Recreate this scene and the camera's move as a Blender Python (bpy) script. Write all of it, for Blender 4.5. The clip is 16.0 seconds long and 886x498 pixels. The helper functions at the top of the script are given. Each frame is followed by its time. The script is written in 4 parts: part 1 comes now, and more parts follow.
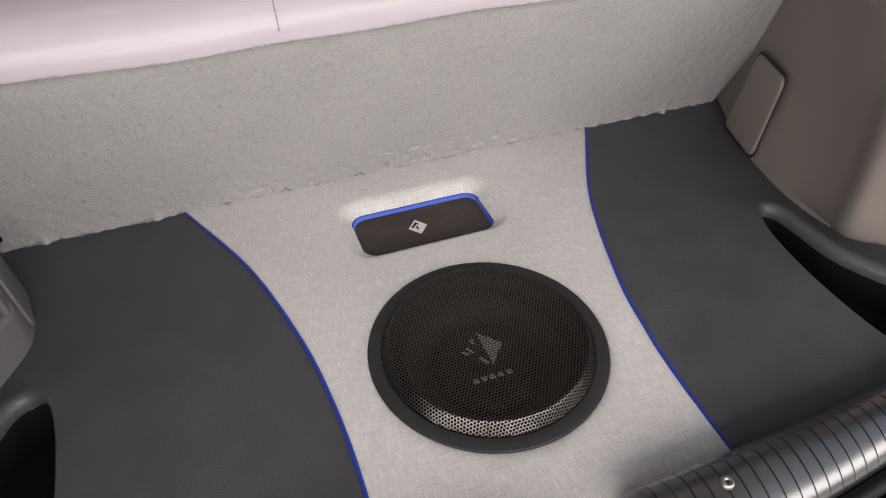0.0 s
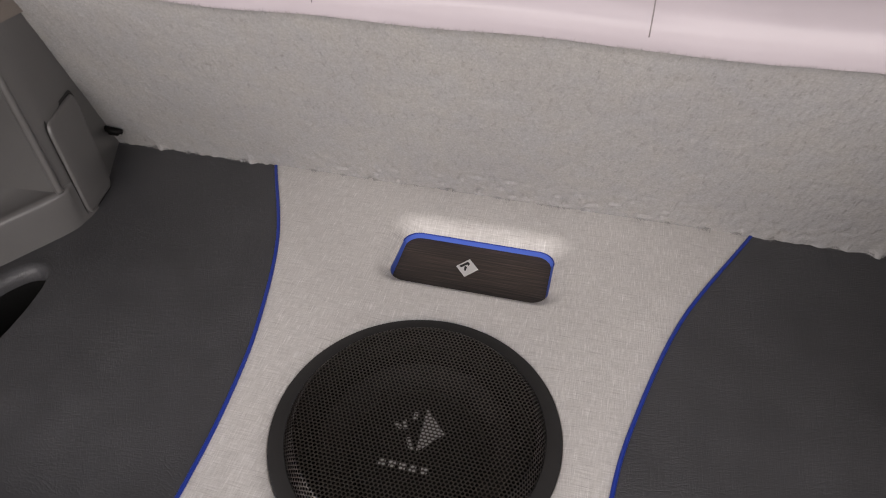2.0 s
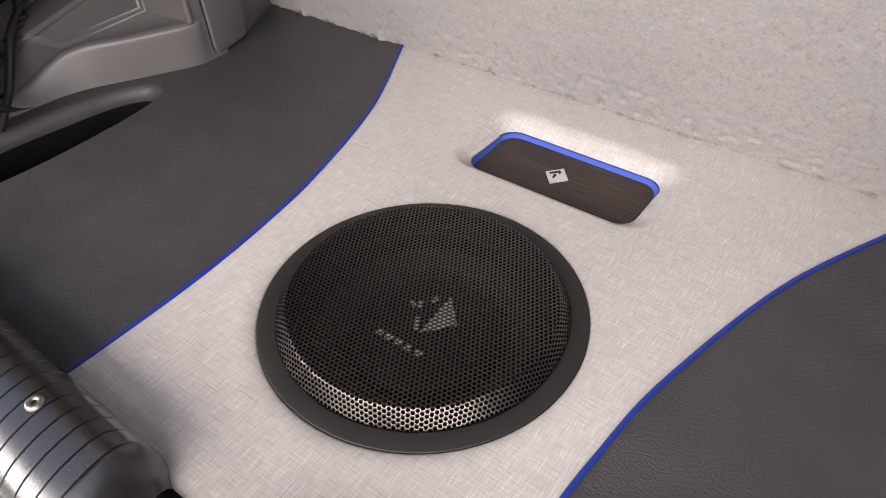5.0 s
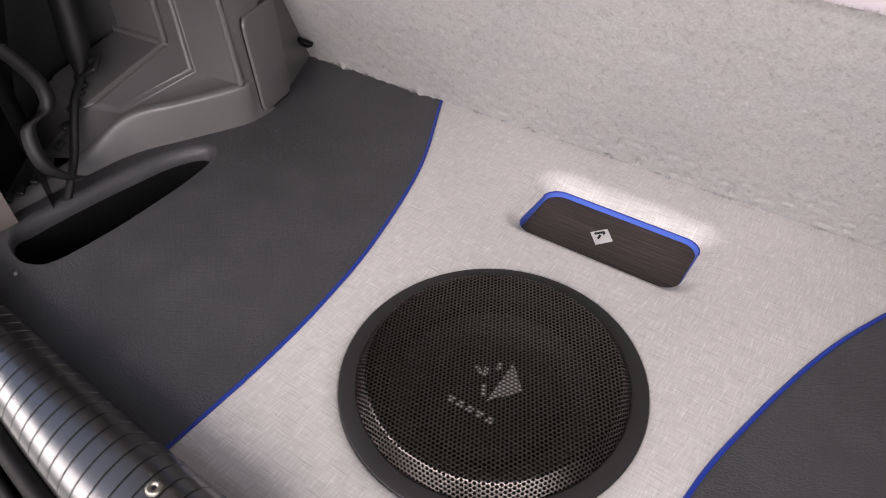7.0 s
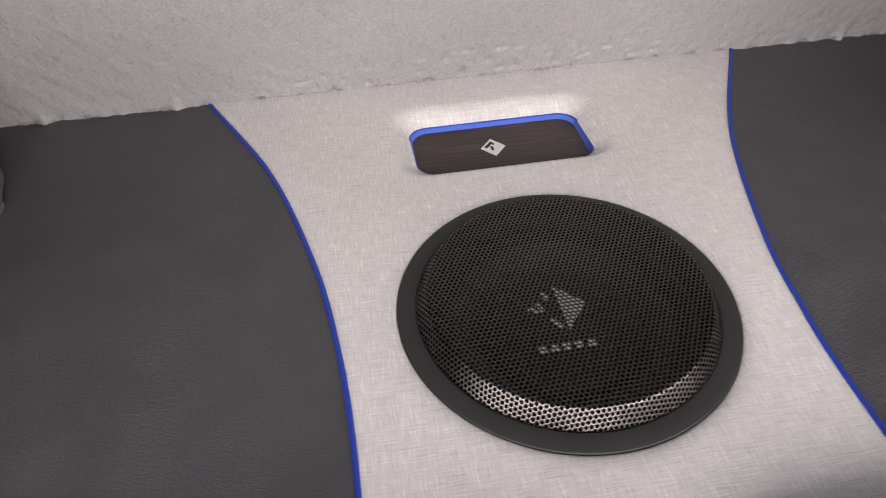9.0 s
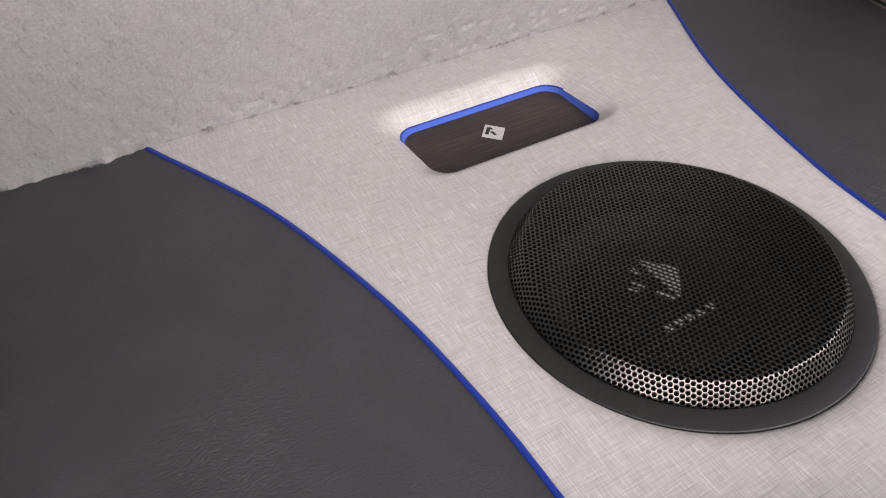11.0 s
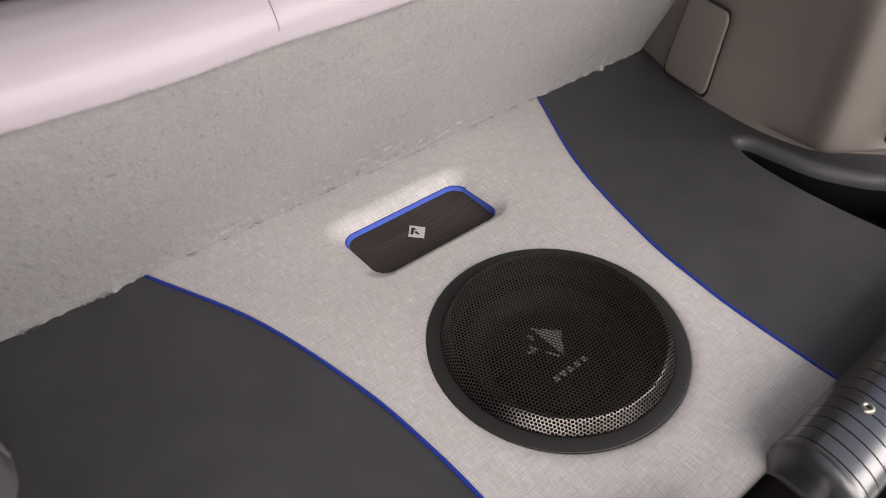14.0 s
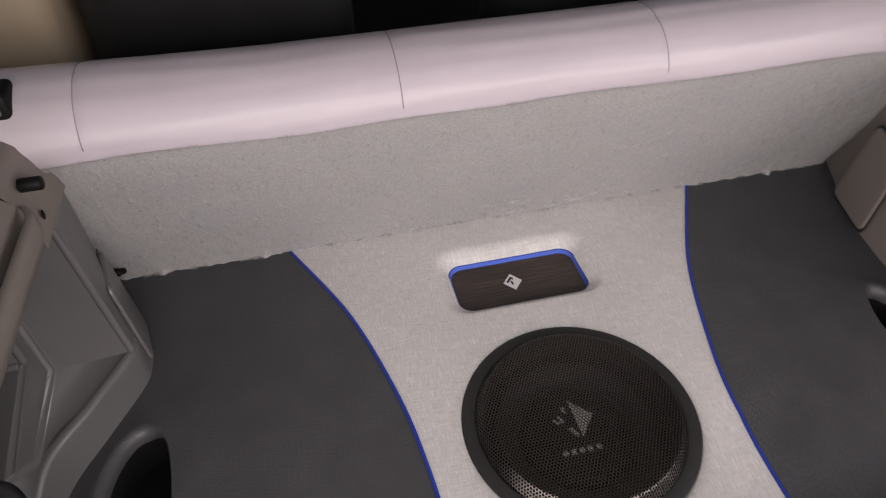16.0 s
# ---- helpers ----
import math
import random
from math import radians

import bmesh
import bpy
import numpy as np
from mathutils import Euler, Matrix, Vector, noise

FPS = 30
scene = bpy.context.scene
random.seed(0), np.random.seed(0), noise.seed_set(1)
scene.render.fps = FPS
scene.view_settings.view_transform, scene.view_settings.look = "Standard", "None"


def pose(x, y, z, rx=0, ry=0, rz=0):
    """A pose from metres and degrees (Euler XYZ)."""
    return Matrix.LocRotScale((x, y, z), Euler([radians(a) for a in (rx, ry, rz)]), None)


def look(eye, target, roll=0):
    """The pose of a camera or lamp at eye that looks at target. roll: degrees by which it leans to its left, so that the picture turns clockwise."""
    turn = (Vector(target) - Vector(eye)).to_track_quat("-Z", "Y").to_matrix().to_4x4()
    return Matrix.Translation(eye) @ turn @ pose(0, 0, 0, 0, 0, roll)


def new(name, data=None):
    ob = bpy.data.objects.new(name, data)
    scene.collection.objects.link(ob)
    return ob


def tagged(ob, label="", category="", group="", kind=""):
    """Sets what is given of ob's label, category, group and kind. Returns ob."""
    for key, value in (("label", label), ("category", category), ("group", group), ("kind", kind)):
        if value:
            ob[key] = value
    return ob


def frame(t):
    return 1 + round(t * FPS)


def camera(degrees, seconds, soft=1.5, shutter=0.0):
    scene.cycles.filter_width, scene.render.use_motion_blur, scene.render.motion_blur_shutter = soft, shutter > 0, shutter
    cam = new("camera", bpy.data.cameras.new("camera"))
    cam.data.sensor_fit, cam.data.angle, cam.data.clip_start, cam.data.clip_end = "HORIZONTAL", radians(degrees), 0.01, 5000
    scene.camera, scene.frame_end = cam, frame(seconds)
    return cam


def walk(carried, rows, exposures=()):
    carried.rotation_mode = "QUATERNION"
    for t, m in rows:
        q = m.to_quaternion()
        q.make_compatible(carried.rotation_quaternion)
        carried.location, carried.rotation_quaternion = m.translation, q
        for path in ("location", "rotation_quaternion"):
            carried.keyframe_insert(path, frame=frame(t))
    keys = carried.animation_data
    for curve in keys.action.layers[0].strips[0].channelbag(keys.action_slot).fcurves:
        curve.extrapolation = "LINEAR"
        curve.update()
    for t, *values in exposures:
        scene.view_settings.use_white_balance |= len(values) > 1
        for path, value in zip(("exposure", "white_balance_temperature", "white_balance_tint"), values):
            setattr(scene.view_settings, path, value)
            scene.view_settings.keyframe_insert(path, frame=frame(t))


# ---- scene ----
cam = camera(65.27, 16.0, soft=1.0, shutter=0.3)
# seconds, x, y, z, and the turns about x, y, z
ROWS = [
    (0.0, -0.2362, -0.4838, 0.6487, 47.34, -0.04, -20.155),
    (0.5, -0.1147, -0.4972, 0.6457, 47.164, 0.419, -11.74),
    (1.0, 0.0354, -0.5372, 0.6518, 47.333, 0.368, -1.667),
    (1.5, 0.0814, -0.455, 0.6362, 46.959, 0.14, 6.014),
    (2.0, 0.126, -0.3698, 0.59, 47.866, 0.355, 14.257),
    (2.5, 0.2475, -0.3612, 0.57, 47.888, 0.725, 21.4),
    (3.0, 0.3398, -0.428, 0.5339, 48.066, 0.135, 27.612),
    (3.5, 0.3111, -0.4009, 0.4568, 47.92, 0.21, 31.781),
    (6.0, 0.2602, -0.3072, 0.4455, 47.282, 1.243, 36.001),
    (6.5, 0.25, -0.33, 0.5138, 47.146, 1.054, 35.956),
    (7.0, 0.1986, -0.3469, 0.5301, 47.22, 1.301, 34.694),
    (7.5, 0.1456, -0.4174, 0.5639, 46.841, 1.412, 28.686),
    (8.0, 0.0879, -0.4437, 0.5581, 46.139, 1.577, 17.618),
    (8.5, -0.0395, -0.4139, 0.4888, 46.416, 0.702, 1.684),
    (9.0, -0.1656, -0.3743, 0.4424, 46.219, 0.974, -10.053),
    (11.5, -0.341, -0.2404, 0.3811, 46.894, 0.827, -30.645),
    (12.0, -0.3383, -0.2677, 0.3915, 46.705, 0.72, -31.405),
    (12.5, -0.309, -0.2671, 0.3946, 46.459, 0.724, -33.117),
    (13.0, -0.3017, -0.2319, 0.3888, 46.555, 0.488, -36.436),
    (13.5, -0.3304, -0.2454, 0.4536, 46.652, 0.574, -38.403),
    (14.0, -0.4062, -0.3144, 0.593, 47.22, 0.431, -38.548),
    (14.5, -0.4706, -0.4176, 0.6903, 47.108, 0.759, -37.046),
    (15.0, -0.4894, -0.5267, 0.7491, 46.68, 0.571, -31.425),
    (15.5, -0.3805, -0.4676, 0.7469, 45.919, 0.287, -23.486),
    (16.0, -0.2672, -0.418, 0.7346, 46.24, 0.455, -13.528),
]
# seconds, stops, kelvin, tint
EXPOSURES = [
    (0.0, 0.76, 6400, 6.6), (0.5, 0.68, 6440, 6.0), (1.0, 0.71, 6510, 8.2), (1.5, 0.66, 6500, 8.3), (2.0, 0.49, 6500, 8.3),
    (2.5, 0.58, 6500, 10.0), (3.0, 0.87, 6640, 10.9), (3.5, 1.00, 6810, 12.9), (6.0, 1.10, 6430, 11.3), (6.5, 1.02, 6390, 11.9),
    (7.0, 0.99, 6350, 12.5), (7.5, 1.05, 6320, 13.1), (8.0, 1.04, 6350, 14.2), (8.5, 0.97, 6320, 11.4), (9.0, 0.97, 6360, 10.8),
    (11.5, 0.95, 6320, 9.7), (12.0, 0.96, 6360, 7.3), (12.5, 0.97, 6400, 6.6), (13.0, 0.98, 6360, 7.3), (13.5, 0.86, 6400, 8.4),
    (14.0, 0.74, 6430, 9.5), (14.5, 0.77, 6460, 10.6), (15.0, 0.89, 6530, 12.8), (15.5, 0.84, 6530, 11.1), (16.0, 0.54, 6460, 12.3),
]
walk(cam, [(t, pose(x, y, z, rx, ry, rz)) for t, x, y, z, rx, ry, rz in ROWS], EXPOSURES)

from mathutils.geometry import delaunay_2d_cdt

# ---- light ----
world = bpy.data.worlds.new("sky")
scene.world = world
world.use_nodes = True
wn = world.node_tree
sky = wn.nodes.new("ShaderNodeTexSky")
sky.sky_type = "NISHITA"
sky.sun_disc = False
sky.sun_elevation = radians(70)
sky.sun_rotation = radians(165)
sky.air_density, sky.dust_density = 1.0, 4.0
wn.links.new(sky.outputs["Color"], wn.nodes["Background"].inputs["Color"])
wn.nodes["Background"].inputs["Strength"].default_value = 0.10

sun = new("sun", bpy.data.lights.new("sun", "SUN"))
sun.data.energy, sun.data.angle, sun.data.color = 2.0, radians(0.6), (1.0, 0.95, 0.88)
sun.matrix_world = look((0.35, -1.30, 3.72), (0, 0, 0))

# sky light that comes in under the raised tailgate
hatch_light = new("hatch_light", bpy.data.lights.new("hatch_light", "AREA"))
hatch_light.data.shape, hatch_light.data.size, hatch_light.data.size_y = "RECTANGLE", 10.0, 1.0
hatch_light.data.energy, hatch_light.data.color = 142.0, (1.0, 0.89, 0.83)
hatch_light.matrix_world = look((0.0, -1.90, 0.90), (0, 0.05, 0.05))


# ---- materials ----
def material(name, base, rough=0.6, metal=0.0, spec=0.5):
    m = bpy.data.materials.new(name)
    m.use_nodes = True
    b = m.node_tree.nodes["Principled BSDF"]
    b.inputs["Base Color"].default_value = (*base, 1)
    b.inputs["Roughness"].default_value = rough
    b.inputs["Metallic"].default_value = metal
    b.inputs["Specular IOR Level"].default_value = spec
    return m


def link(m, a, b):
    m.node_tree.links.new(a, b)


def node(m, kind, **values):
    n = m.node_tree.nodes.new(kind)
    for k, v in values.items():
        n.inputs[k].default_value = v
    return n


def grain(m, scale, stretch=(1, 1, 1), detail=3.0, rough=0.55):
    """Noise in object space; stretch multiplies the frequency along each axis."""
    tc = node(m, "ShaderNodeTexCoord")
    mp = node(m, "ShaderNodeMapping")
    mp.inputs["Scale"].default_value = stretch
    nz = node(m, "ShaderNodeTexNoise", Scale=scale, Detail=detail, Roughness=rough)
    link(m, tc.outputs["Object"], mp.inputs["Vector"])
    link(m, mp.outputs["Vector"], nz.inputs["Vector"])
    return nz.outputs["Fac"]


def cells(m, scale, stretch=(1, 1, 1), feature="F1"):
    tc = node(m, "ShaderNodeTexCoord")
    mp = node(m, "ShaderNodeMapping")
    mp.inputs["Scale"].default_value = stretch
    v = node(m, "ShaderNodeTexVoronoi", Scale=scale)
    v.feature = feature
    link(m, tc.outputs["Object"], mp.inputs["Vector"])
    link(m, mp.outputs["Vector"], v.inputs["Vector"])
    return v.outputs["Distance"]


def ramp(m, fac, stops):
    r = node(m, "ShaderNodeValToRGB")
    e = r.color_ramp.elements
    while len(e) < len(stops):
        e.new(0.5)
    for el, (p, c) in zip(e, stops):
        el.position, el.color = p, (*c, 1)
    link(m, fac, r.inputs["Fac"])
    return r.outputs["Color"]


def blend(m, fac, a, b, kind="MIX"):
    n = node(m, "ShaderNodeMix")
    n.data_type, n.blend_type = "RGBA", kind
    if isinstance(fac, float):
        n.inputs[0].default_value = fac
    else:
        link(m, fac, n.inputs[0])
    link(m, a, n.inputs[6])
    link(m, b, n.inputs[7])
    return n.outputs[2]


def maths(m, op, a, b):
    n = node(m, "ShaderNodeMath")
    n.operation = op
    for s, v in zip(n.inputs, (a, b)):
        if isinstance(v, (int, float)):
            s.default_value = v
        else:
            link(m, v, s)
    return n.outputs[0]


def bump(m, height, strength, distance, under=None):
    n = node(m, "ShaderNodeBump", Strength=strength, Distance=distance)
    link(m, height, n.inputs["Height"])
    if under:
        link(m, under, n.inputs["Normal"])
    link(m, n.outputs["Normal"], m.node_tree.nodes["Principled BSDF"].inputs["Normal"])
    return n.outputs["Normal"]


def colour(m, socket):
    link(m, socket, m.node_tree.nodes["Principled BSDF"].inputs["Base Color"])


def roughness(m, fac, lo, hi):
    n = node(m, "ShaderNodeMapRange")
    n.inputs["To Min"].default_value, n.inputs["To Max"].default_value = lo, hi
    link(m, fac, n.inputs["Value"])
    link(m, n.outputs["Result"], m.node_tree.nodes["Principled BSDF"].inputs["Roughness"])


def linen():
    m = material("linen_vinyl", (0.47, 0.44, 0.41), 0.45, spec=0.5)
    warp = grain(m, 1.0, (1000, 60, 60), 2.5, 0.6)
    weft = grain(m, 1.0, (45, 900, 60), 2.5, 0.6)
    slub = grain(m, 1.0, (900, 45, 30), 1.0)
    slow = grain(m, 9.0, (1, 1, 1), 3.0)
    thread = maths(m, "MULTIPLY", maths(m, "ADD", warp, weft), 0.5)
    col = ramp(m, thread, [(0.34, (0.430, 0.411, 0.394)), (0.50, (0.530, 0.508, 0.490)), (0.66, (0.650, 0.628, 0.610))])
    fleck = ramp(m, slub, [(0.57, (0.985, 0.985, 0.985)), (0.70, (1.18, 1.185, 1.19)), (1.0, (1.24, 1.24, 1.24))])
    crack = ramp(m, grain(m, 1.0, (28, 650, 30), 1.0), [(0.26, (0.80, 0.795, 0.79)), (0.36, (1.0, 1.0, 1.0)), (1.0, (1, 1, 1))])
    tone = ramp(m, slow, [(0.3, (0.93, 0.93, 0.93)), (0.7, (1.0, 1.0, 1.0))])
    col = blend(m, 1.0, blend(m, 1.0, col, fleck, "MULTIPLY"), crack, "MULTIPLY")
    colour(m, blend(m, 1.0, col, tone, "MULTIPLY"))
    roughness(m, thread, 0.43, 0.26)
    h = maths(m, "ADD", thread, maths(m, "MULTIPLY", slub, 0.5))
    bump(m, h, 0.6, 0.0007)
    return m


def leatherette(name, base, rough, relief, big=0.0, uneven=0.12):
    m = material(name, base, rough, spec=0.4)
    tone = grain(m, 14.0, (1, 1, 1), 4.0)
    lo, hi = tuple(c * (1 - uneven) for c in base), tuple(c * (1 + uneven) for c in base)
    colour(m, ramp(m, tone, [(0.3, lo), (0.7, hi)]))
    n = bump(m, cells(m, 700.0, (1, 1, 1)), relief * 0.4, 0.0004)
    wrinkle = grain(m, 60.0, (1, 2.2, 1), 5.0, 0.65)
    n = bump(m, wrinkle, relief * 0.4, 0.0010, n)
    crease = maths(m, "MINIMUM", maths(m, "ABSOLUTE", maths(m, "SUBTRACT", grain(m, 150.0, (1, 2.0, 1), 2.0), 0.5), 0.0), 0.06)
    crease = maths(m, "MULTIPLY", crease, maths(m, "SUBTRACT", grain(m, 7.0, (1, 1, 1), 2.0), 0.22))
    n = bump(m, crease, min(1.0, relief * 2.0), 0.012, n)
    if big:
        bump(m, grain(m, 5.0, (1, 1, 1), 1.0), big, 0.01, n)
    roughness(m, tone, rough - 0.06, rough + 0.07)
    return m


def carpet():
    m = material("grey_carpet", (0.50, 0.49, 0.48), 0.95, spec=0.1)
    fuzz = grain(m, 330.0, (1, 1, 1), 5.0, 0.75)
    clump = grain(m, 75.0, (1.4, 0.75, 0.75), 3.0, 0.6)
    slow = grain(m, 6.0, (1, 1, 1), 3.0)
    hue = grain(m, 30.0, (1, 1, 1), 2.0)
    col = ramp(m, fuzz, [(0.25, (0.240, 0.233, 0.229)), (0.55, (0.318, 0.310, 0.306)), (0.8, (0.396, 0.387, 0.382))])
    dent = grain(m, 110.0, (1.4, 0.75, 0.75), 2.4)
    # shade in the small dents, darkened into the pile's colour
    pit_shade = ramp(m, dent, [(0.27, (0.87, 0.865, 0.86)), (0.40, (0.98, 0.98, 0.98)), (0.66, (1.01, 1.01, 1.01))])
    tint = ramp(m, hue, [(0.35, (0.985, 0.99, 1.01)), (0.65, (1.01, 1.0, 0.99))])
    tone = ramp(m, slow, [(0.3, (0.93, 0.93, 0.94)), (0.7, (1, 1, 0.99))])
    col = blend(m, 1.0, blend(m, 1.0, col, pit_shade, "MULTIPLY"), tint, "MULTIPLY")
    colour(m, blend(m, 1.0, col, tone, "MULTIPLY"))
    n = bump(m, fuzz, 0.45, 0.0010)
    n = bump(m, maths(m, "MINIMUM", dent, 0.45), 0.52, 0.0043, n)
    bump(m, clump, 0.6, 0.0027, n)
    return m


def moulded(name, base, rough, relief=0.25, spec=0.4):
    """Grained interior plastic."""
    m = material(name, base, rough, spec=spec)
    tone = grain(m, 6.0, (1, 1, 1), 5.0, 0.6)
    dust = grain(m, 900.0, (1, 1, 1), 2.0)
    col = ramp(m, tone, [(0.3, tuple(c * 0.9 for c in base)), (0.7, tuple(c * 1.1 for c in base))])
    speck = ramp(m, dust, [(0.3, (0.92, 0.92, 0.92)), (0.75, (1.06, 1.06, 1.06))])
    colour(m, blend(m, 1.0, col, speck, "MULTIPLY"))
    n = bump(m, cells(m, 1100.0), relief, 0.0003)
    bump(m, grain(m, 25.0), 0.08, 0.002, n)
    roughness(m, tone, rough - 0.07, rough + 0.08)
    return m


def wood():
    m = material("dark_wood", (0.03, 0.024, 0.02), 0.42)
    streak = grain(m, 1.0, (14, 480, 14), 4.0, 0.6)
    slow = grain(m, 1.0, (6, 60, 6), 3.0)
    a = ramp(m, streak, [(0.3, (0.016, 0.0115, 0.0095)), (0.52, (0.042, 0.031, 0.026)), (0.75, (0.10, 0.074, 0.060))])
    b = ramp(m, slow, [(0.3, (0.75, 0.75, 0.75)), (0.7, (1.15, 1.12, 1.1))])
    colour(m, blend(m, 1.0, a, b, "MULTIPLY"))
    bump(m, streak, 0.25, 0.0004)
    return m


def brushed(name, base, rough):
    m = material(name, base, rough, 1.0)
    s = grain(m, 1.0, (200, 1500, 200), 2.0)
    roughness(m, s, rough - 0.08, rough + 0.12)
    return m


LINEN = linen()
LEATHER = leatherette("charcoal_leatherette", (0.0510, 0.0505, 0.0540), 0.40, 0.45, 0.10)
SEAT_LEATHER = leatherette("pale_leatherette", (0.395, 0.353, 0.382), 0.40, 0.05, 0.012, 0.03)
BLUE = material("blue_piping", (0.012, 0.034, 0.27), 0.42)
bump(BLUE, grain(BLUE, 900.0), 0.3, 0.0004)
BLUE_WALL = material("blue_lacquer", (0.062, 0.115, 0.47), 0.32)
bump(BLUE_WALL, grain(BLUE_WALL, 300.0), 0.15, 0.0004)
CARPET = carpet()
WOOD = wood()
BADGE = material("badge_silver", (0.72, 0.71, 0.70), 0.34, 0.35)
roughness(BADGE, grain(BADGE, 500.0), 0.28, 0.42)
STEEL = brushed("satin_steel", (0.62, 0.61, 0.59), 0.30)
BADGE_DARK = material("badge_black", (0.01, 0.01, 0.01), 0.3)
RING = moulded("ring_plastic", (0.022, 0.021, 0.021), 0.43, 0.35)
MESH = material("black_mesh_paint", (0.152, 0.138, 0.129), 0.29, 1.0, 0.5)
roughness(MESH, grain(MESH, 60.0), 0.26, 0.33)
PRINT = material("grey_print", (0.55, 0.545, 0.54), 0.5)
roughness(PRINT, grain(PRINT, 200.0), 0.4, 0.6)
CONE = moulded("cone_black", (0.010, 0.009, 0.009), 0.55)
RUBBER = moulded("rubber_black", (0.0045, 0.0042, 0.004), 0.55, 0.15, 0.15)
SILL = moulded("sill_plastic", (0.015, 0.014, 0.0142), 0.29, 0.14, 1.0)
SILL.node_tree.nodes["Principled BSDF"].inputs["Coat Weight"].default_value = 0.9
SILL.node_tree.nodes["Principled BSDF"].inputs["Coat Roughness"].default_value = 0.24
TRIM = moulded("grey_trim_plastic", (0.096, 0.093, 0.092), 0.33, 0.2, 0.6)
# right trim's warm grey; on left shelf parts it paints in light from above
TRIM_WARM_LIT = moulded("warm_grey_lit_trim_plastic", (0.156, 0.135, 0.120), 0.46)
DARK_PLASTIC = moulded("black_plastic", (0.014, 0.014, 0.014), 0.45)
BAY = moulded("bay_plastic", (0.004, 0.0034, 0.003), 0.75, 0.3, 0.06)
DULL = brushed("dull_zinc", (0.36, 0.335, 0.29), 0.42)
# near-black that paints in the dark of a hole with no depth
HOLE_SHADE = material("hole_shade_black", (0.001, 0.001, 0.001), 1.0, spec=0.0)
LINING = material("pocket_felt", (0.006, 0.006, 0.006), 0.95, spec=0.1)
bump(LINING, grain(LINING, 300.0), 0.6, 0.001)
PAINT = material("white_car_paint", (0.60, 0.575, 0.525), 0.25)
PAINT.node_tree.nodes["Principled BSDF"].inputs["Coat Weight"].default_value = 0.6
bump(PAINT, grain(PAINT, 3.0), 0.05, 0.004)
WEB = material("belt_webbing", (0.012, 0.012, 0.012), 0.6)
bump(WEB, grain(WEB, 1.0, (60, 900, 900)), 0.6, 0.0006)
BEIGE = moulded("beige_door_card", (0.60, 0.48, 0.33), 0.6)
CABIN = leatherette("black_cabin", (0.038, 0.037, 0.036), 0.6, 0.3)
HEADLINER = material("grey_headliner", (0.42, 0.41, 0.39), 0.95)
bump(HEADLINER, grain(HEADLINER, 200.0), 0.3, 0.001)
GROUND = material("concrete", (0.33, 0.32, 0.30), 0.9)
colour(GROUND, ramp(GROUND, grain(GROUND, 2.0, (1, 1, 1), 8.0), [(0.3, (0.26, 0.25, 0.235)), (0.7, (0.40, 0.39, 0.37))]))
bump(GROUND, grain(GROUND, 40.0, (1, 1, 1), 8.0), 0.4, 0.01)


# ---- building helpers ----
def mesh_object(name, bm, mat, smooth=True):
    me = bpy.data.meshes.new(name)
    bm.normal_update()
    bm.to_mesh(me)
    bm.free()
    me.materials.append(mat)
    me.polygons.foreach_set("use_smooth", [smooth] * len(me.polygons))
    return new(name, me)


def part(name, bm, mat, parent, label="", smooth=True):
    ob = mesh_object(name, bm, mat, smooth)
    ob.parent = parent
    return tagged(ob, label) if label else ob


def base_empty(name, place=(0, 0, 0)):
    e = new(name)
    e.empty_display_size = 0.05
    e.location = place
    return e


def sharpen(ob, degrees=35):
    """Keep hard creases where faces meet at more than this angle."""
    ob.data.set_sharp_from_angle(angle=radians(degrees))
    return ob


def loft(rows, closed_u=False, closed_v=False):
    """A skin over rows of points; every row has the same number of points."""
    bm = bmesh.new()
    vs = [[bm.verts.new(p) for p in r] for r in rows]
    nr, nc = len(vs), len(vs[0])
    for i in range(nr if closed_v else nr - 1):
        for j in range(nc if closed_u else nc - 1):
            a, b = vs[i][j], vs[i][(j + 1) % nc]
            c, d = vs[(i + 1) % nr][(j + 1) % nc], vs[(i + 1) % nr][j]
            try:
                bm.faces.new((a, b, c, d))
            except ValueError:
                pass
    return bm


def cap(bm, points):
    bm.faces.new([bm.verts.new(p) for p in points])


def box(size, centre, bevel=0.002, segments=2):
    bm = bmesh.new()
    bmesh.ops.create_cube(bm, size=1.0, matrix=Matrix.Translation(centre) @ Matrix.Diagonal((*size, 1)))
    if bevel:
        bmesh.ops.bevel(bm, geom=bm.edges[:], offset=bevel, segments=segments, affect="EDGES", profile=0.5)
    return bm


def tube(points, radius, sides=10, flat=1.0):
    """A round cord along points; flat squeezes it across its side direction."""
    pts = [Vector(p) for p in points]
    rows = []
    for i, p in enumerate(pts):
        t = (pts[min(i + 1, len(pts) - 1)] - pts[max(i - 1, 0)]).normalized()
        side = t.cross(Vector((0, 0, 1)))
        side = side.normalized() if side.length > 1e-5 else Vector((1, 0, 0))
        up = side.cross(t).normalized()
        rows.append([p + radius * (math.cos(a) * side * flat + math.sin(a) * up) for a in [2 * math.pi * k / sides for k in range(sides)]])
    bm = loft(rows, closed_u=True)
    for r in (rows[0][::-1], rows[-1]):
        cap(bm, r)
    bmesh.ops.remove_doubles(bm, verts=bm.verts[:], dist=1e-6)
    return bm


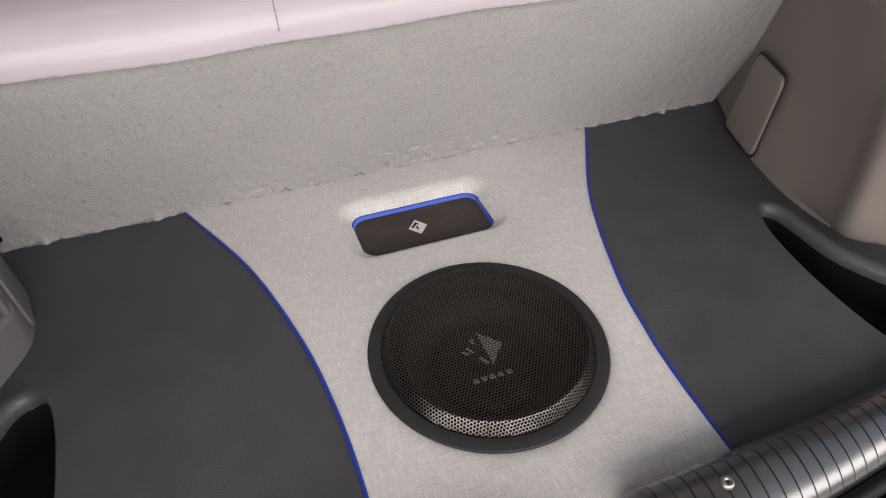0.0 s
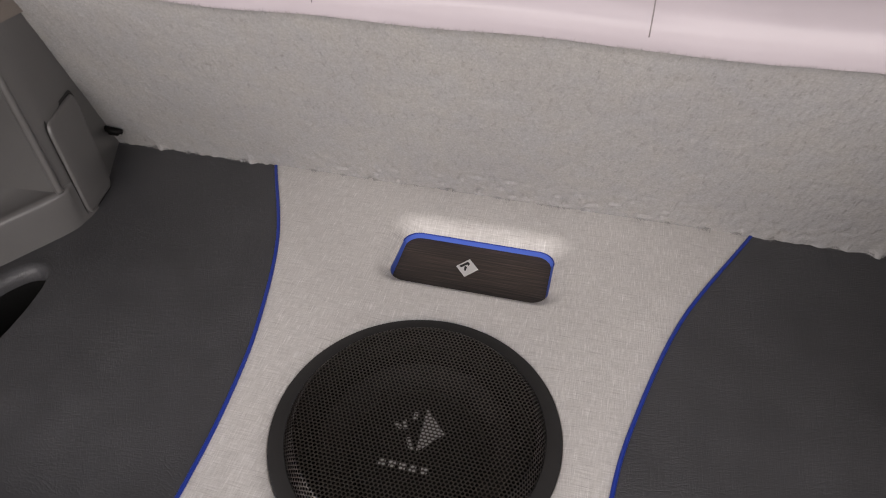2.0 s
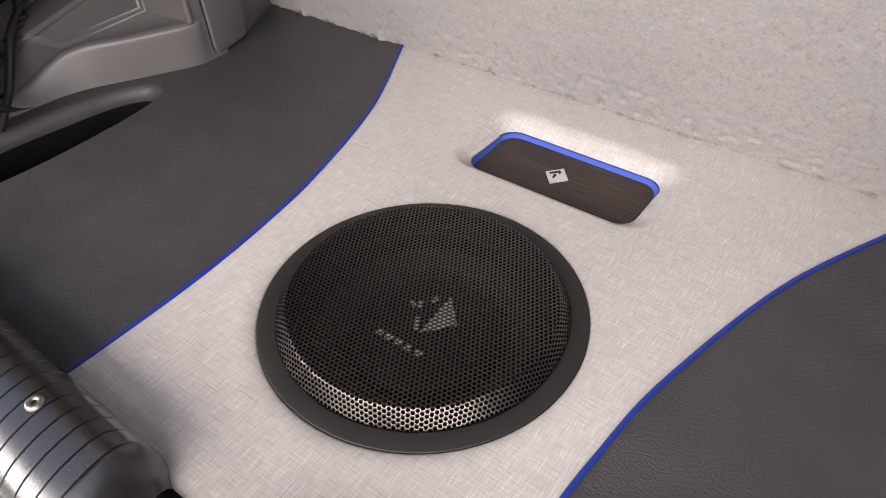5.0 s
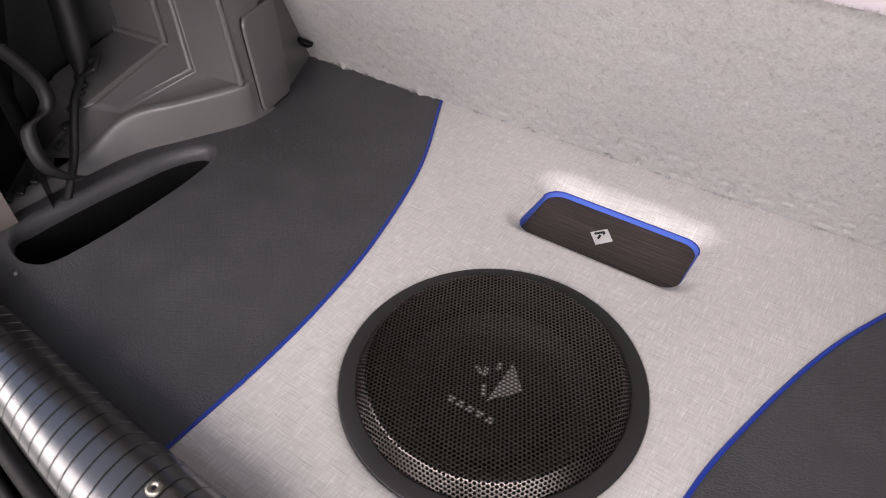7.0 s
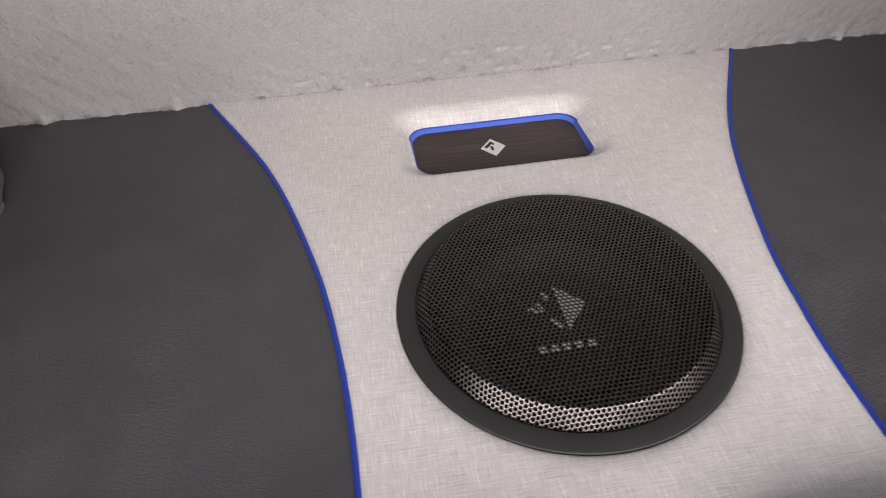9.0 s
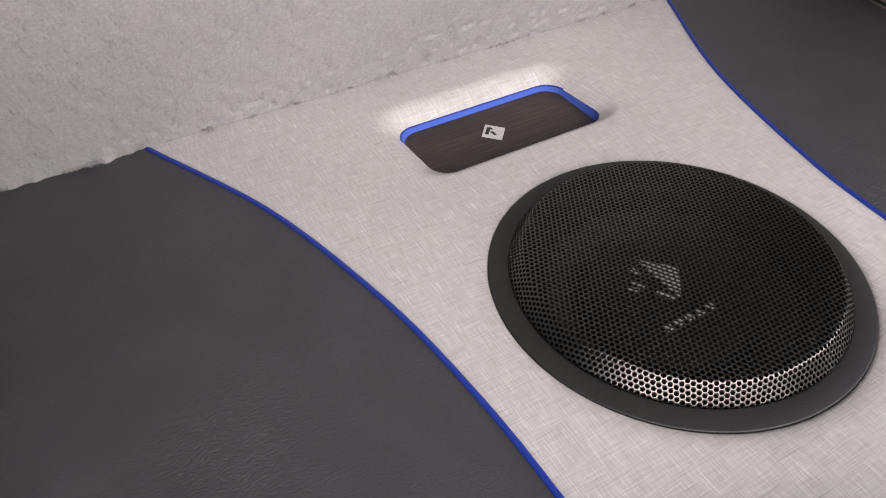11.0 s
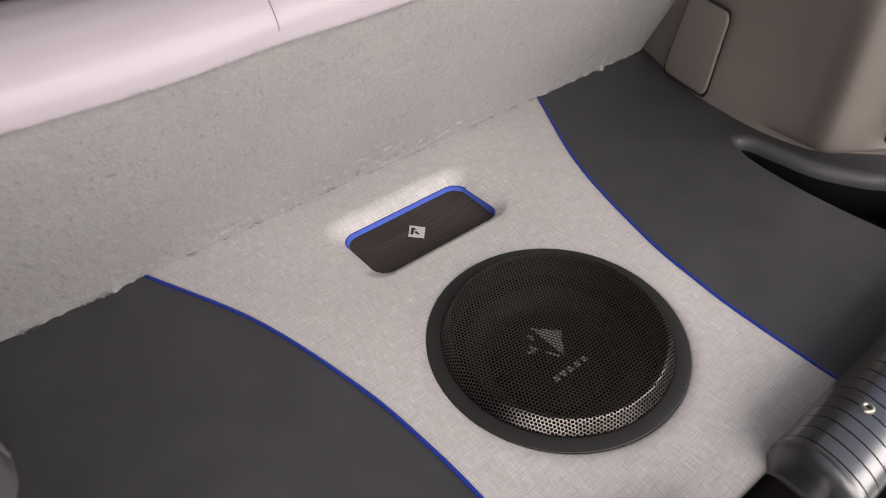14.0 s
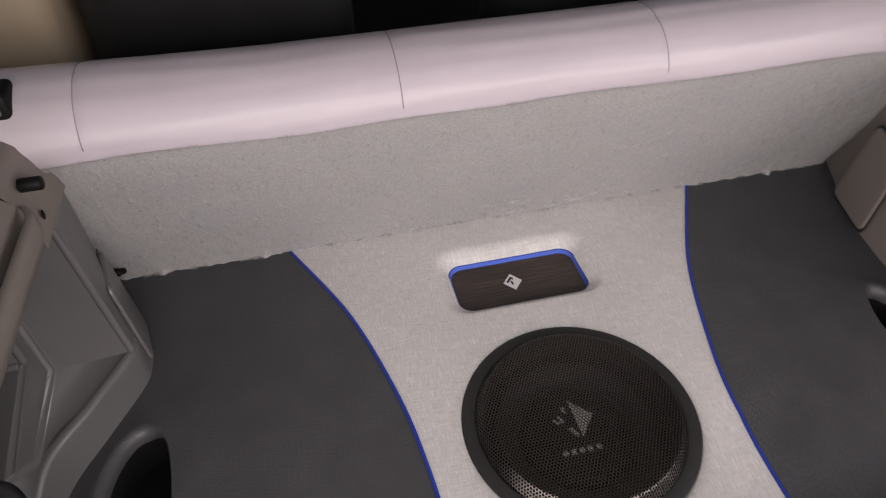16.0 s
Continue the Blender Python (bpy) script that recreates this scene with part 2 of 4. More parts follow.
def turned(profile, sides=96, centre=(0, 0, 0)):
    """A body of revolution about z from (radius, height) pairs."""
    rows = [[(centre[0] + r * math.cos(a), centre[1] + r * math.sin(a), centre[2] + z) for a in [2 * math.pi * k / sides for k in range(sides)]] for r, z in profile]
    bm = loft(rows, closed_u=True)
    bmesh.ops.remove_doubles(bm, verts=bm.verts[:], dist=1e-6)
    return bm


def spline(knots, n):
    """n + 1 points of a smooth curve through the knots."""
    P = [Vector(k) for k in knots]
    out = []
    segs = len(P) - 1
    for i in range(n + 1):
        s = i / n * segs
        k = min(int(s), segs - 1)
        u = s - k
        p0, p1, p2, p3 = P[max(k - 1, 0)], P[k], P[k + 1], P[min(k + 2, segs)]
        out.append(0.5 * (2 * p1 + (p2 - p0) * u + (2 * p0 - 5 * p1 + 4 * p2 - p3) * u * u + (3 * p1 - p0 - 3 * p2 + p3) * u ** 3))
    return out


def closed_spline(knots, n):
    P = [Vector(k) for k in knots]
    m = len(P)
    out = []
    for i in range(n):
        s = i / n * m
        k = int(s)
        u = s - k
        p0, p1, p2, p3 = P[(k - 1) % m], P[k % m], P[(k + 1) % m], P[(k + 2) % m]
        out.append(0.5 * (2 * p1 + (p2 - p0) * u + (2 * p0 - 5 * p1 + 4 * p2 - p3) * u * u + (3 * p1 - p0 - 3 * p2 + p3) * u ** 3))
    return out


def inside(p, poly):
    hit = False
    for a, b in zip(poly, poly[1:] + poly[:1]):
        if (a[1] > p[1]) != (b[1] > p[1]) and p[0] < (b[0] - a[0]) * (p[1] - a[1]) / (b[1] - a[1]) + a[0]:
            hit = not hit
    return hit


def plate(outer, holes=(), z=0.0):
    """A flat sheet inside the outer loop and outside the holes."""
    loops = [[Vector((p[0], p[1])) for p in l] for l in (outer, *holes)]
    points, edges = [], []
    for l in loops:
        n = len(points)
        points += l
        edges += [(n + i, n + (i + 1) % len(l)) for i in range(len(l))]
    found, _, tris, *_ = delaunay_2d_cdt(points, edges, [], 0, 1e-6)
    bm = bmesh.new()
    vs = [bm.verts.new((p.x, p.y, z)) for p in found]
    for tri in tris:
        mid = sum((found[i] for i in tri), Vector((0, 0))) / 3
        if inside(mid, loops[0]) and not any(inside(mid, h) for h in loops[1:]):
            bm.faces.new([vs[i] for i in tri])
    bmesh.ops.delete(bm, geom=[v for v in bm.verts if not v.link_faces], context="VERTS")
    return bm


def ring_faces(bm, loops):
    """Close bands between successive loops of equal length."""
    vs = [[bm.verts.new(p) for p in l] for l in loops]
    n = len(vs[0])
    for a, b in zip(vs, vs[1:]):
        for i in range(n):
            bm.faces.new((a[i], a[(i + 1) % n], b[(i + 1) % n], b[i]))


def rounded(x0, x1, y0, y1, r, n=10):
    pts = []
    for cx, cy, a0 in ((x1 - r, y1 - r, 0), (x0 + r, y1 - r, 90), (x0 + r, y0 + r, 180), (x1 - r, y0 + r, 270)):
        for k in range(n + 1):
            a = radians(a0 + 90 * k / n)
            pts.append((cx + r * math.cos(a), cy + r * math.sin(a)))
    return pts


# ---- the boot floor ----
FOOT = 0.382                                            # where the seat back meets the floor
LIP = -0.246                                            # where the floor runs under the sill
EDGE_L = spline([(-0.3225, FOOT + 0.02, 0), (-0.3225, FOOT, 0), (-0.252, 0.232, 0), (-0.211, 0.085, 0), (-0.1955, -0.02, 0), (-0.1905, -0.11, 0), (-0.192, -0.20, 0), (-0.194, LIP, 0)], 70)
EDGE_L[0].x = -0.333
EDGE_R = spline([(0.3425, FOOT + 0.02, 0), (0.3425, FOOT, 0), (0.256, 0.210, 0), (0.206, 0.045, 0), (0.191, -0.05, 0), (0.186, -0.11, 0), (0.185, -0.20, 0), (0.186, LIP, 0)], 70)
EDGE_R[0].x = 0.353
TRAY = (-0.096, 0.1020, 0.2025, 0.3005)
TRAY_Z = -0.0185

floor = base_empty("boot_floor")
tagged(floor, "custom boot floor in pale linen vinyl and charcoal leatherette", "floor", kind="structure")


def centre_panel():
    x0, x1, y0, y1 = TRAY
    levels = [(0.027, 0.0), (0.0225, -0.0005), (0.018, -0.0018), (0.014, -0.0038), (0.010, -0.0064), (0.006, -0.0094), (0.003, -0.0118), (0.001, -0.0136), (0.0, -0.0144)]
    def tray_loop(d, z):
        front = 0.45                                       # the dip is shorter and shallower towards the speaker
        out = []
        for x, y in rounded(x0 - d, x1 + d, y0 - d * front, y1 + d, 0.022 + 0.6 * d):
            f = max(0.0, min(1.0, (y - y0) / (y1 - y0)))
            out.append((x, y, z * (0.55 + 0.45 * f)))
        return out
    def ring_loop(r, z):
        return [(r * math.cos(2 * math.pi * k / 96), r * math.sin(2 * math.pi * k / 96), z) for k in range(96)]
    outer = [tuple(p) for p in EDGE_L] + [tuple(p) for p in EDGE_R[::-1]]
    bm = plate(outer, [tray_loop(0.027, 0), ring_loop(0.163, 0)])
    mouth = tray_loop(0.0, -0.0144)
    ring_faces(bm, [tray_loop(d, z) for d, z in levels] + [[(x, y, z - 0.0006) for x, y, z in mouth]])
    ring_faces(bm, [ring_loop(r, z) for r, z in ((0.163, 0.0), (0.159, -0.0002), (0.155, -0.0006), (0.151, -0.0013), (0.148, -0.0021), (0.1460, -0.0030), (0.1452, -0.0040), (0.1448, -0.0080))])
    bmesh.ops.remove_doubles(bm, verts=bm.verts[:], dist=1e-5)
    bmesh.ops.recalc_face_normals(bm, faces=bm.faces[:])
    if sum(f.normal.z for f in bm.faces) < 0:
        bmesh.ops.reverse_faces(bm, faces=bm.faces[:])
    return bm


part("centre_panel", centre_panel(), LINEN, floor, "pale grey linen-textured vinyl panel")


def pocket_loops(knots, rim):
    """Loops of a wrapped pocket mouth: from the flat sheet over a rounded edge down its wall. rim(p, n) is the edge's radius there."""
    base = closed_spline([(x, y, 0) for x, y in knots], 90)
    n = len(base)
    area = sum(base[i].x * base[(i + 1) % n].y - base[(i + 1) % n].x * base[i].y for i in range(n))
    out = []
    normals = []
    for i in range(n):
        t = (base[(i + 1) % n] - base[i - 1]).normalized()
        nrm = Vector((t.y, -t.x, 0)) * (1 if area > 0 else -1)
        normals.append(nrm)
    for k in range(8):
        a = math.pi / 2 * k / 7
        out.append([base[i] + normals[i] * rim(base[i], normals[i]) * (1 - math.sin(a)) + Vector((0, 0, rim(base[i], normals[i]) * (0.20 * math.sin(math.pi * k / 7) - 1 + math.cos(a)))) for i in range(n)])
    return out


def side_panel(edge, contour, knots, sign, rim):
    outer = [tuple(p) for p in edge] + [(x, y, 0) for x, y in contour]
    loops = pocket_loops(knots, lambda p, n: 0.003 + rim * max(0.0, min(1.0, 0.35 + 0.9 * (n.x * sign * 0.75 + n.y * 0.65))))
    bm = plate(outer, [loops[0]])
    ring_faces(bm, loops)
    bmesh.ops.remove_doubles(bm, verts=bm.verts[:], dist=1e-5)
    bmesh.ops.recalc_face_normals(bm, faces=bm.faces[:])
    if sum(f.normal.z * f.calc_area() for f in bm.faces) < 0:
        bmesh.ops.reverse_faces(bm, faces=bm.faces[:])
    return bm, loops[-1]


POCKET_L = [(-0.511, 0.1035), (-0.494, 0.090), (-0.486, 0.050), (-0.4835, 0.000), (-0.484, -0.070), (-0.493, -0.138), (-0.515, -0.158), (-0.545, -0.158), (-0.570, -0.142), (-0.578, -0.115), (-0.572, -0.050), (-0.562, 0.010), (-0.551, 0.062), (-0.532, 0.096)]
POCKET_R = [(0.479, 0.098), (0.461, 0.062), (0.4525, 0.0), (0.4515, -0.070), (0.458, -0.140), (0.472, -0.180), (0.505, -0.192), (0.560, -0.188), (0.598, -0.168), (0.602, -0.145), (0.570, -0.100), (0.545, -0.070), (0.517, -0.015), (0.508, 0.040), (0.501, 0.086)]
WALL_L = [(-0.60, LIP), (-0.612, -0.11), (-0.604, -0.03), (-0.597, 0.045), (-0.566, 0.108), (-0.532, 0.17), (-0.525, 0.225), (-0.545, 0.30), (-0.59, 0.385), (-0.59, FOOT + 0.02)]
WALL_R = [(0.69, LIP), (0.675, -0.115), (0.618, -0.05), (0.565, 0.002), (0.547, 0.05), (0.541, 0.13), (0.56, 0.247), (0.61, 0.373), (0.62, FOOT + 0.02)]
for nm, edge, wall, pocket, sgn in (("left", EDGE_L, WALL_L, POCKET_L, -1), ("right", EDGE_R, WALL_R, POCKET_R, 1)):
    sheet, mouth = side_panel(edge, wall, pocket, sgn, 0.016)
    side = part("leatherette_panel", sheet, LEATHER, floor, "charcoal leatherette panel wrapped into a side pocket")
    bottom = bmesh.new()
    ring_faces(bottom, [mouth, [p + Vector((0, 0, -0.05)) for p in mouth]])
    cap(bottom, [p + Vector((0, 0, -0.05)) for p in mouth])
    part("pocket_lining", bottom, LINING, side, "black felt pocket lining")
for edge in (EDGE_L, EDGE_R):
    part("piping", tube([(p.x, p.y, 0.0002) for p in edge], 0.0023, 10), BLUE, floor, "bright blue piping along the panel edge")

# screw head lying on the left panel
sc = mesh_object("screw", turned([(0.0, 0.0026), (0.0016, 0.0026), (0.0024, 0.0018), (0.0026, 0.0), (0.0, 0.0)], 16, (-0.509, -0.176, 0.0)), STEEL)
tagged(sc, "small bright screw lying on charcoal leatherette", "screw")

# ---- the recessed tray ----
tray = base_empty("badge_tray", (0, 0, TRAY_Z))


def tray_parts():
    x0, x1, y0, y1 = TRAY
    lip = rounded(x0, x1, y0, y1, 0.022)
    bm = bmesh.new()
    foot = rounded(x0 + 0.003, x1 - 0.003, y0 - 0.0005, y1 - 0.0048, 0.020)
    rim = []
    for x, y in lip:
        f = max(0.0, min(1.0, (y - y0) / (y1 - y0)))
        rim.append((x, y, -0.0144 * (0.55 + 0.45 * f) - 0.0004 - TRAY_Z))
    ring_faces(bm, [rim, [(x, y, 0.0) for x, y in foot]])
    ring_faces(bm, [rim, [(x, y, -0.006) for x, y in lip]])
    bmesh.ops.remove_doubles(bm, verts=bm.verts[:], dist=1e-6)
    sharpen(part("tray_wall", bm, BLUE_WALL, tray, "blue lacquered tray wall"))
    part("tray_piping", tube([(x, y, z + 0.0004) for x, y, z in [p for p in rim if p[1] > y0 + 0.03]], 0.0009, 8), BLUE, tray, "dark blue edge of the tray wall")
    slab = plate(foot, z=0.0)
    ring_faces(slab, [[(x, y, z) for x, y in foot] for z in (0.0, -0.006)])
    sharpen(part("wood_base", slab, WOOD, tray, "dark brown grained wood veneer base"))
    hx, hy = 0.0142, 0.0162
    dia = [(-0.0045 + hx * a, 0.2533 + hy * b) for a, b in ((1, 0), (0, 1), (-1, 0), (0, -1))]
    ins = [(-0.0045 + hx * 0.93 * a, 0.2533 + hy * 0.93 * b) for a, b in ((1, 0), (0, 1), (-1, 0), (0, -1))]
    bad = bmesh.new()
    ring_faces(bad, [[(x, y, 0.0) for x, y in dia], [(x, y, 0.0011) for x, y in dia], [(x, y, 0.0015) for x, y in ins]])
    cap(bad, [(x, y, 0.0015) for x, y in ins])
    bmesh.ops.remove_doubles(bad, verts=bad.verts[:], dist=1e-7)
    badge = part("badge", bad, BADGE, tray, "satin steel diamond badge", smooth=False)
    mid = Vector((-0.0045, 0.2533))
    strokes = ([(-0.72, 0.02), (-0.54, -0.14), (-0.06, 0.30), (-0.10, 0.62)], [(-0.10, 0.62), (-0.06, 0.30), (0.10, 0.16), (0.14, 0.44)], [(-0.26, 0.10), (-0.02, 0.02), (-0.02, -0.44), (-0.20, -0.40)])
    for pts in [[(mid.x + hx * a, mid.y + hy * b) for a, b in q] for q in strokes]:
        mk = bmesh.new()
        cap(mk, [(x, y, 0.00170) for x, y in pts])
        part("badge_mark", mk, BADGE_DARK, badge, "black emblem shape", smooth=False)


tray_parts()
tagged(tray, "recessed tray with blue walls, dark wood base and diamond badge", "tray")
for ob in tray.children:
    ob.location.z = 0

# ---- the speaker ----
speaker = base_empty("subwoofer", (0, 0, 0))
tagged(speaker, "black round subwoofer with perforated metal grille set in floor", "speaker")
ring = part("trim_ring", turned([(0.1445, -0.008), (0.1449, -0.0032), (0.1446, -0.0026), (0.1438, -0.0022), (0.1300, -0.0014), (0.1284, -0.0016), (0.1279, -0.0024), (0.1276, -0.012)], 160), RING, speaker, "flat matt dark grey plastic ring")
part("basket", turned([(0.1276, -0.004), (0.127, -0.022), (0.118, -0.024), (0.118, -0.030)], 96), CONE, speaker)
part("surround", turned([(0.119, -0.026)] + [(0.108 + 0.0095 * math.cos(radians(a)), -0.026 + 0.013 * math.sin(radians(a))) for a in range(0, 181, 15)], 96), RUBBER, speaker, "rubber cone surround")
part("cone", turned([(0.0985, -0.024), (0.088, -0.034), (0.074, -0.044), (0.0715, -0.046)], 96), CONE, speaker)
cap_part = part("dust_cap", turned([(0.073, -0.046), (0.071, -0.036), (0.066, -0.031), (0.055, -0.0282), (0.030, -0.0265), (0.0, -0.0260)], 96), RUBBER, speaker, "smooth black dust cap")
# emblem shapes printed on the cap: a sail, four dashes and a row of bars
EMBLEM = [[(0.0010, 0.0405), (0.0025, -0.0130), (0.0260, 0.0150)]]
for ex, ey, turn, ln in ((-0.0230, 0.0140, -35, 0.010), (-0.0165, 0.0165, -70, 0.011), (-0.0085, 0.0290, -80, 0.010), (-0.0060, -0.0040, -60, 0.015)):
    ca, sa = math.cos(radians(turn)), math.sin(radians(turn))
    EMBLEM.append([(ex + u * ln / 2 * ca - v * 0.0022 * sa, ey + u * ln / 2 * sa + v * 0.0022 * ca) for u, v in ((-1, -1), (1, -1), (1, 1), (-1, 1))])
EMBLEM += [[(x, -0.0335), (x + 0.0068, -0.0335), (x + 0.0068, -0.0265), (x, -0.0265)] for x in (-0.0300, -0.0195, -0.0090, 0.0015, 0.0130)]
for shape in EMBLEM:
    bm = plate(shape, z=-0.0252)
    part("emblem_shape", bm, PRINT, cap_part, "pale grey printed emblem shape", smooth=False)


PAN = [(0.1160, 0.0154), (0.1171, 0.0152), (0.1181, 0.0147), (0.1190, 0.0138), (0.1283, 0.0004), (0.1286, -0.004)]


def dome(s):
    """Radius and height of the grille's skin at arc length s from its middle."""
    if s < 0.1160:
        return s, 0.0164 - 0.0010 * (s / 0.1160) ** 2
    d = s - 0.1160
    for (r0, z0), (r1, z1) in zip(PAN, PAN[1:]):
        l = math.hypot(r1 - r0, z1 - z0)
        if d <= l:
            return r0 + (r1 - r0) * d / l, z0 + (z1 - z0) * d / l
        d -= l
    return None


def grille():
    """Sheet metal with a hexagonal field of holes, pressed into a shallow pan."""
    p, hole = 0.0042, 0.00172
    verts, faces = [], []
    rows = int(0.15 / (p * 0.866)) + 1
    R = p / math.sqrt(3)
    def skin(x, y, drop):
        s = math.hypot(x, y)
        at = dome(s)
        if at is None:
            return None
        k = at[0] / s if s > 1e-6 else 1.0
        return (x * k, y * k, at[1] - drop)
    for j in range(-rows, rows + 1):
        for i in range(-rows, rows + 1):
            cx, cy = p * (i + 0.5 * (j % 2)), p * 0.866 * j
            if math.hypot(cx, cy) > 0.1440:
                continue
            hexa = [(cx + R * math.sin(math.pi * k / 3), cy + R * math.cos(math.pi * k / 3)) for k in range(6)]
            rim, inn = [], []
            for k in range(6):
                (ax, ay), (bx, by) = hexa[k], hexa[(k + 1) % 6]
                rim += [(ax, ay), ((ax + bx) / 2, (ay + by) / 2)]
            inn = [(cx + hole * math.sin(math.pi * k / 6), cy + hole * math.cos(math.pi * k / 6)) for k in range(12)]
            pts = [skin(*q, 0.0) for q in rim] + [skin(*q, 0.00008) for q in inn] + [skin(*q, 0.0011) for q in inn]
            if any(q is None for q in pts):
                continue
            b = len(verts)
            verts += pts
            for k in range(12):
                n = (k + 1) % 12
                faces.append((b + k, b + 12 + k, b + 12 + n, b + n))
                faces.append((b + 12 + k, b + 24 + k, b + 24 + n, b + 12 + n))
    me = bpy.data.meshes.new("grille")
    me.from_pydata(verts, [], faces)
    me.validate()
    me.update()
    bm = bmesh.new()
    bm.from_mesh(me)
    bmesh.ops.remove_doubles(bm, verts=bm.verts[:], dist=2e-5)
    bmesh.ops.recalc_face_normals(bm, faces=bm.faces[:])
    if sum(f.normal.z * f.calc_area() for f in bm.faces) < 0:
        bmesh.ops.reverse_faces(bm, faces=bm.faces[:])
    bpy.data.meshes.remove(me)
    return bm


sharpen(part("grille", grille(), MESH, speaker, "perforated black steel grille with rolled edge"), 50)


# ---- the rear seat ----
SEAT_TOP_Y, SEAT_TOP_Z = 0.2330, 0.3225
seat = base_empty("rear_bench")
tagged(seat, "rear bench backrest, grey carpeted behind and pale leatherette on top", "car seat")
HALF = 0.60


def wobble(x, y, z, f, seed=0.0):
    return noise.noise(Vector((x * f + seed, y * f, z * f)))


def carpet_sheet():
    nx, nz = 380, 104
    rows = []
    for j in range(nz + 1):
        v = j / nz
        row = []
        for i in range(nx + 1):
            x = -HALF + 2 * HALF * i / nx
            y = FOOT + (SEAT_TOP_Y - FOOT) * v
            z = -0.004 + (SEAT_TOP_Z + 0.004) * v
            top = 0.004 * wobble(x, 0, 0, 6.0, 3.1) * v * v
            low = max(0.0, 1 - v / 0.25)
            mid = max(0.0, 1 - abs(x - 0.05) / 0.50)
            out = 0.0016 * wobble(x, z, 0, 9.0) + 0.0011 * wobble(x, z, 2, 55.0)
            crush = max(0.0, wobble(x, z * 1.2, 5, 95.0) - 0.20) * 0.024 * low * (0.15 + mid) + max(0.0, wobble(x, z, 11, 95.0) - 0.33) * 0.005
            crush += 0.005 * max(0.0, 1 - v / 0.02) ** 2 * (0.2 if abs(x) > 0.33 else 1.0)
            hem = max(0.0, wobble(x, 0, 1, 60.0) + 0.10) * 0.017 * low ** 6 * (1.0 if abs(x) > 0.33 else 0.0)
            push = (out - crush + hem) * (1 - v ** 12) - 0.0016 * v ** 12
            row.append((x, y - 0.908 * push, z + top + 0.42 * push))
        rows.append(row)
    bm = loft(rows)
    bmesh.ops.recalc_face_normals(bm, faces=bm.faces[:])
    return bm


back = part("carpet_back", carpet_sheet(), CARPET, seat, "light grey short-pile carpet, crushed along its lower edge")


def ribbon(verts, faces, pts, w):
    """A flat tapering fibre through three points."""
    b = len(verts)
    p, mid, tip = pts
    verts += [p - w, p + w, mid + w * 0.8, mid - w * 0.8, tip]
    faces += [(b, b + 1, b + 2, b + 3), (b + 3, b + 2, b + 4)]


def as_bmesh(verts, faces):
    me = bpy.data.meshes.new("fibres")
    me.from_pydata(verts, [], faces)
    bm = bmesh.new()
    bm.from_mesh(me)
    bpy.data.meshes.remove(me)
    return bm


def fringe(seed):
    """Frayed tufts that lie over the floor panels along the carpet's lower edge."""
    rnd = random.Random(seed)
    verts, faces = [], []
    for _ in range(520):
        cx = rnd.uniform(-0.57, 0.58)
        thick = wobble(cx, 0, 0, 30.0) * 1.3 + 0.45
        if abs(cx) < 0.32:
            thick *= 0.25
        if rnd.random() > thick:
            continue
        way = rnd.uniform(-1.3, 1.3)
        reach = rnd.uniform(0.003, 0.0105)
        for _ in range(rnd.randint(6, 16)):
            x = cx + rnd.gauss(0, 0.0022)
            d = Vector((way + rnd.gauss(0, 0.35), -1.0, 0)).normalized()
            ln = reach * rnd.uniform(0.5, 1.1)
            p = Vector((x, FOOT - 0.001, rnd.uniform(0.002, 0.006)))
            mid = p + d * ln * 0.55 + Vector((0, 0, rnd.uniform(-0.001, 0.0015)))
            tip = p + d * ln + Vector((rnd.gauss(0, 0.0006), 0, 0))
            tip.z = rnd.uniform(0.0005, 0.002)
            mid.z = max(mid.z, 0.0012)
            ribbon(verts, faces, (p, mid, tip), Vector((-d.y, d.x, 0)) * 0.00042)
    return as_bmesh(verts, faces)


def upper_fray(seed):
    """Pile that stands over the lower edge of the padded roll."""
    rnd = random.Random(seed)
    verts, faces = [], []
    for _ in range(2600):
        x = rnd.uniform(-0.575, 0.585)
        lift = 0.004 * wobble(x, 0, 0, 6.0, 3.1) + 0.0012 * wobble(x, 0, 0, 40.0)
        p = Vector((x, 0.2335 - rnd.uniform(0, 0.001), rnd.uniform(0.3000, 0.3045) + lift))
        d = Vector((rnd.gauss(0, 0.5), -0.30, 1.0)).normalized()
        ln = rnd.uniform(0.003, 0.0075)
        mid = p + d * ln * 0.55 + Vector((0, -0.0008, 0))
        tip = p + d * ln
        ribbon(verts, faces, (p, mid, tip), Vector((1, 0, 0)) * 0.0004)
    return as_bmesh(verts, faces)


def fuzz(count, seed):
    """Loose fibres all over the carpet's face."""
    rnd = random.Random(seed)
    verts, faces = [], []
    n = Vector((0, -0.908, 0.42))
    for _ in range(count):
        x, v = rnd.uniform(-0.57, 0.58), 0.97 * rnd.random() ** 1.3
        p = Vector((x, FOOT + (SEAT_TOP_Y - FOOT) * v - 0.002, SEAT_TOP_Z * v + 0.002))
        along = (Vector((rnd.uniform(-1, 1), 0, 0)) + Vector((0, -0.42, 0.908)) * rnd.uniform(-1, 1)).normalized()
        ln = rnd.uniform(0.0015, 0.0035)
        mid = p + along * ln * 0.55 + n * rnd.uniform(0.0006, 0.0016)
        tip = p + along * ln + n * rnd.uniform(-0.0002, 0.0016)
        ribbon(verts, faces, (p, mid, tip), along.cross(n).normalized() * 0.00022)
    return as_bmesh(verts, faces)


tagged(part("carpet_fringe", fringe(4), CARPET, back, "frayed grey carpet fibres"), kind="stuff")
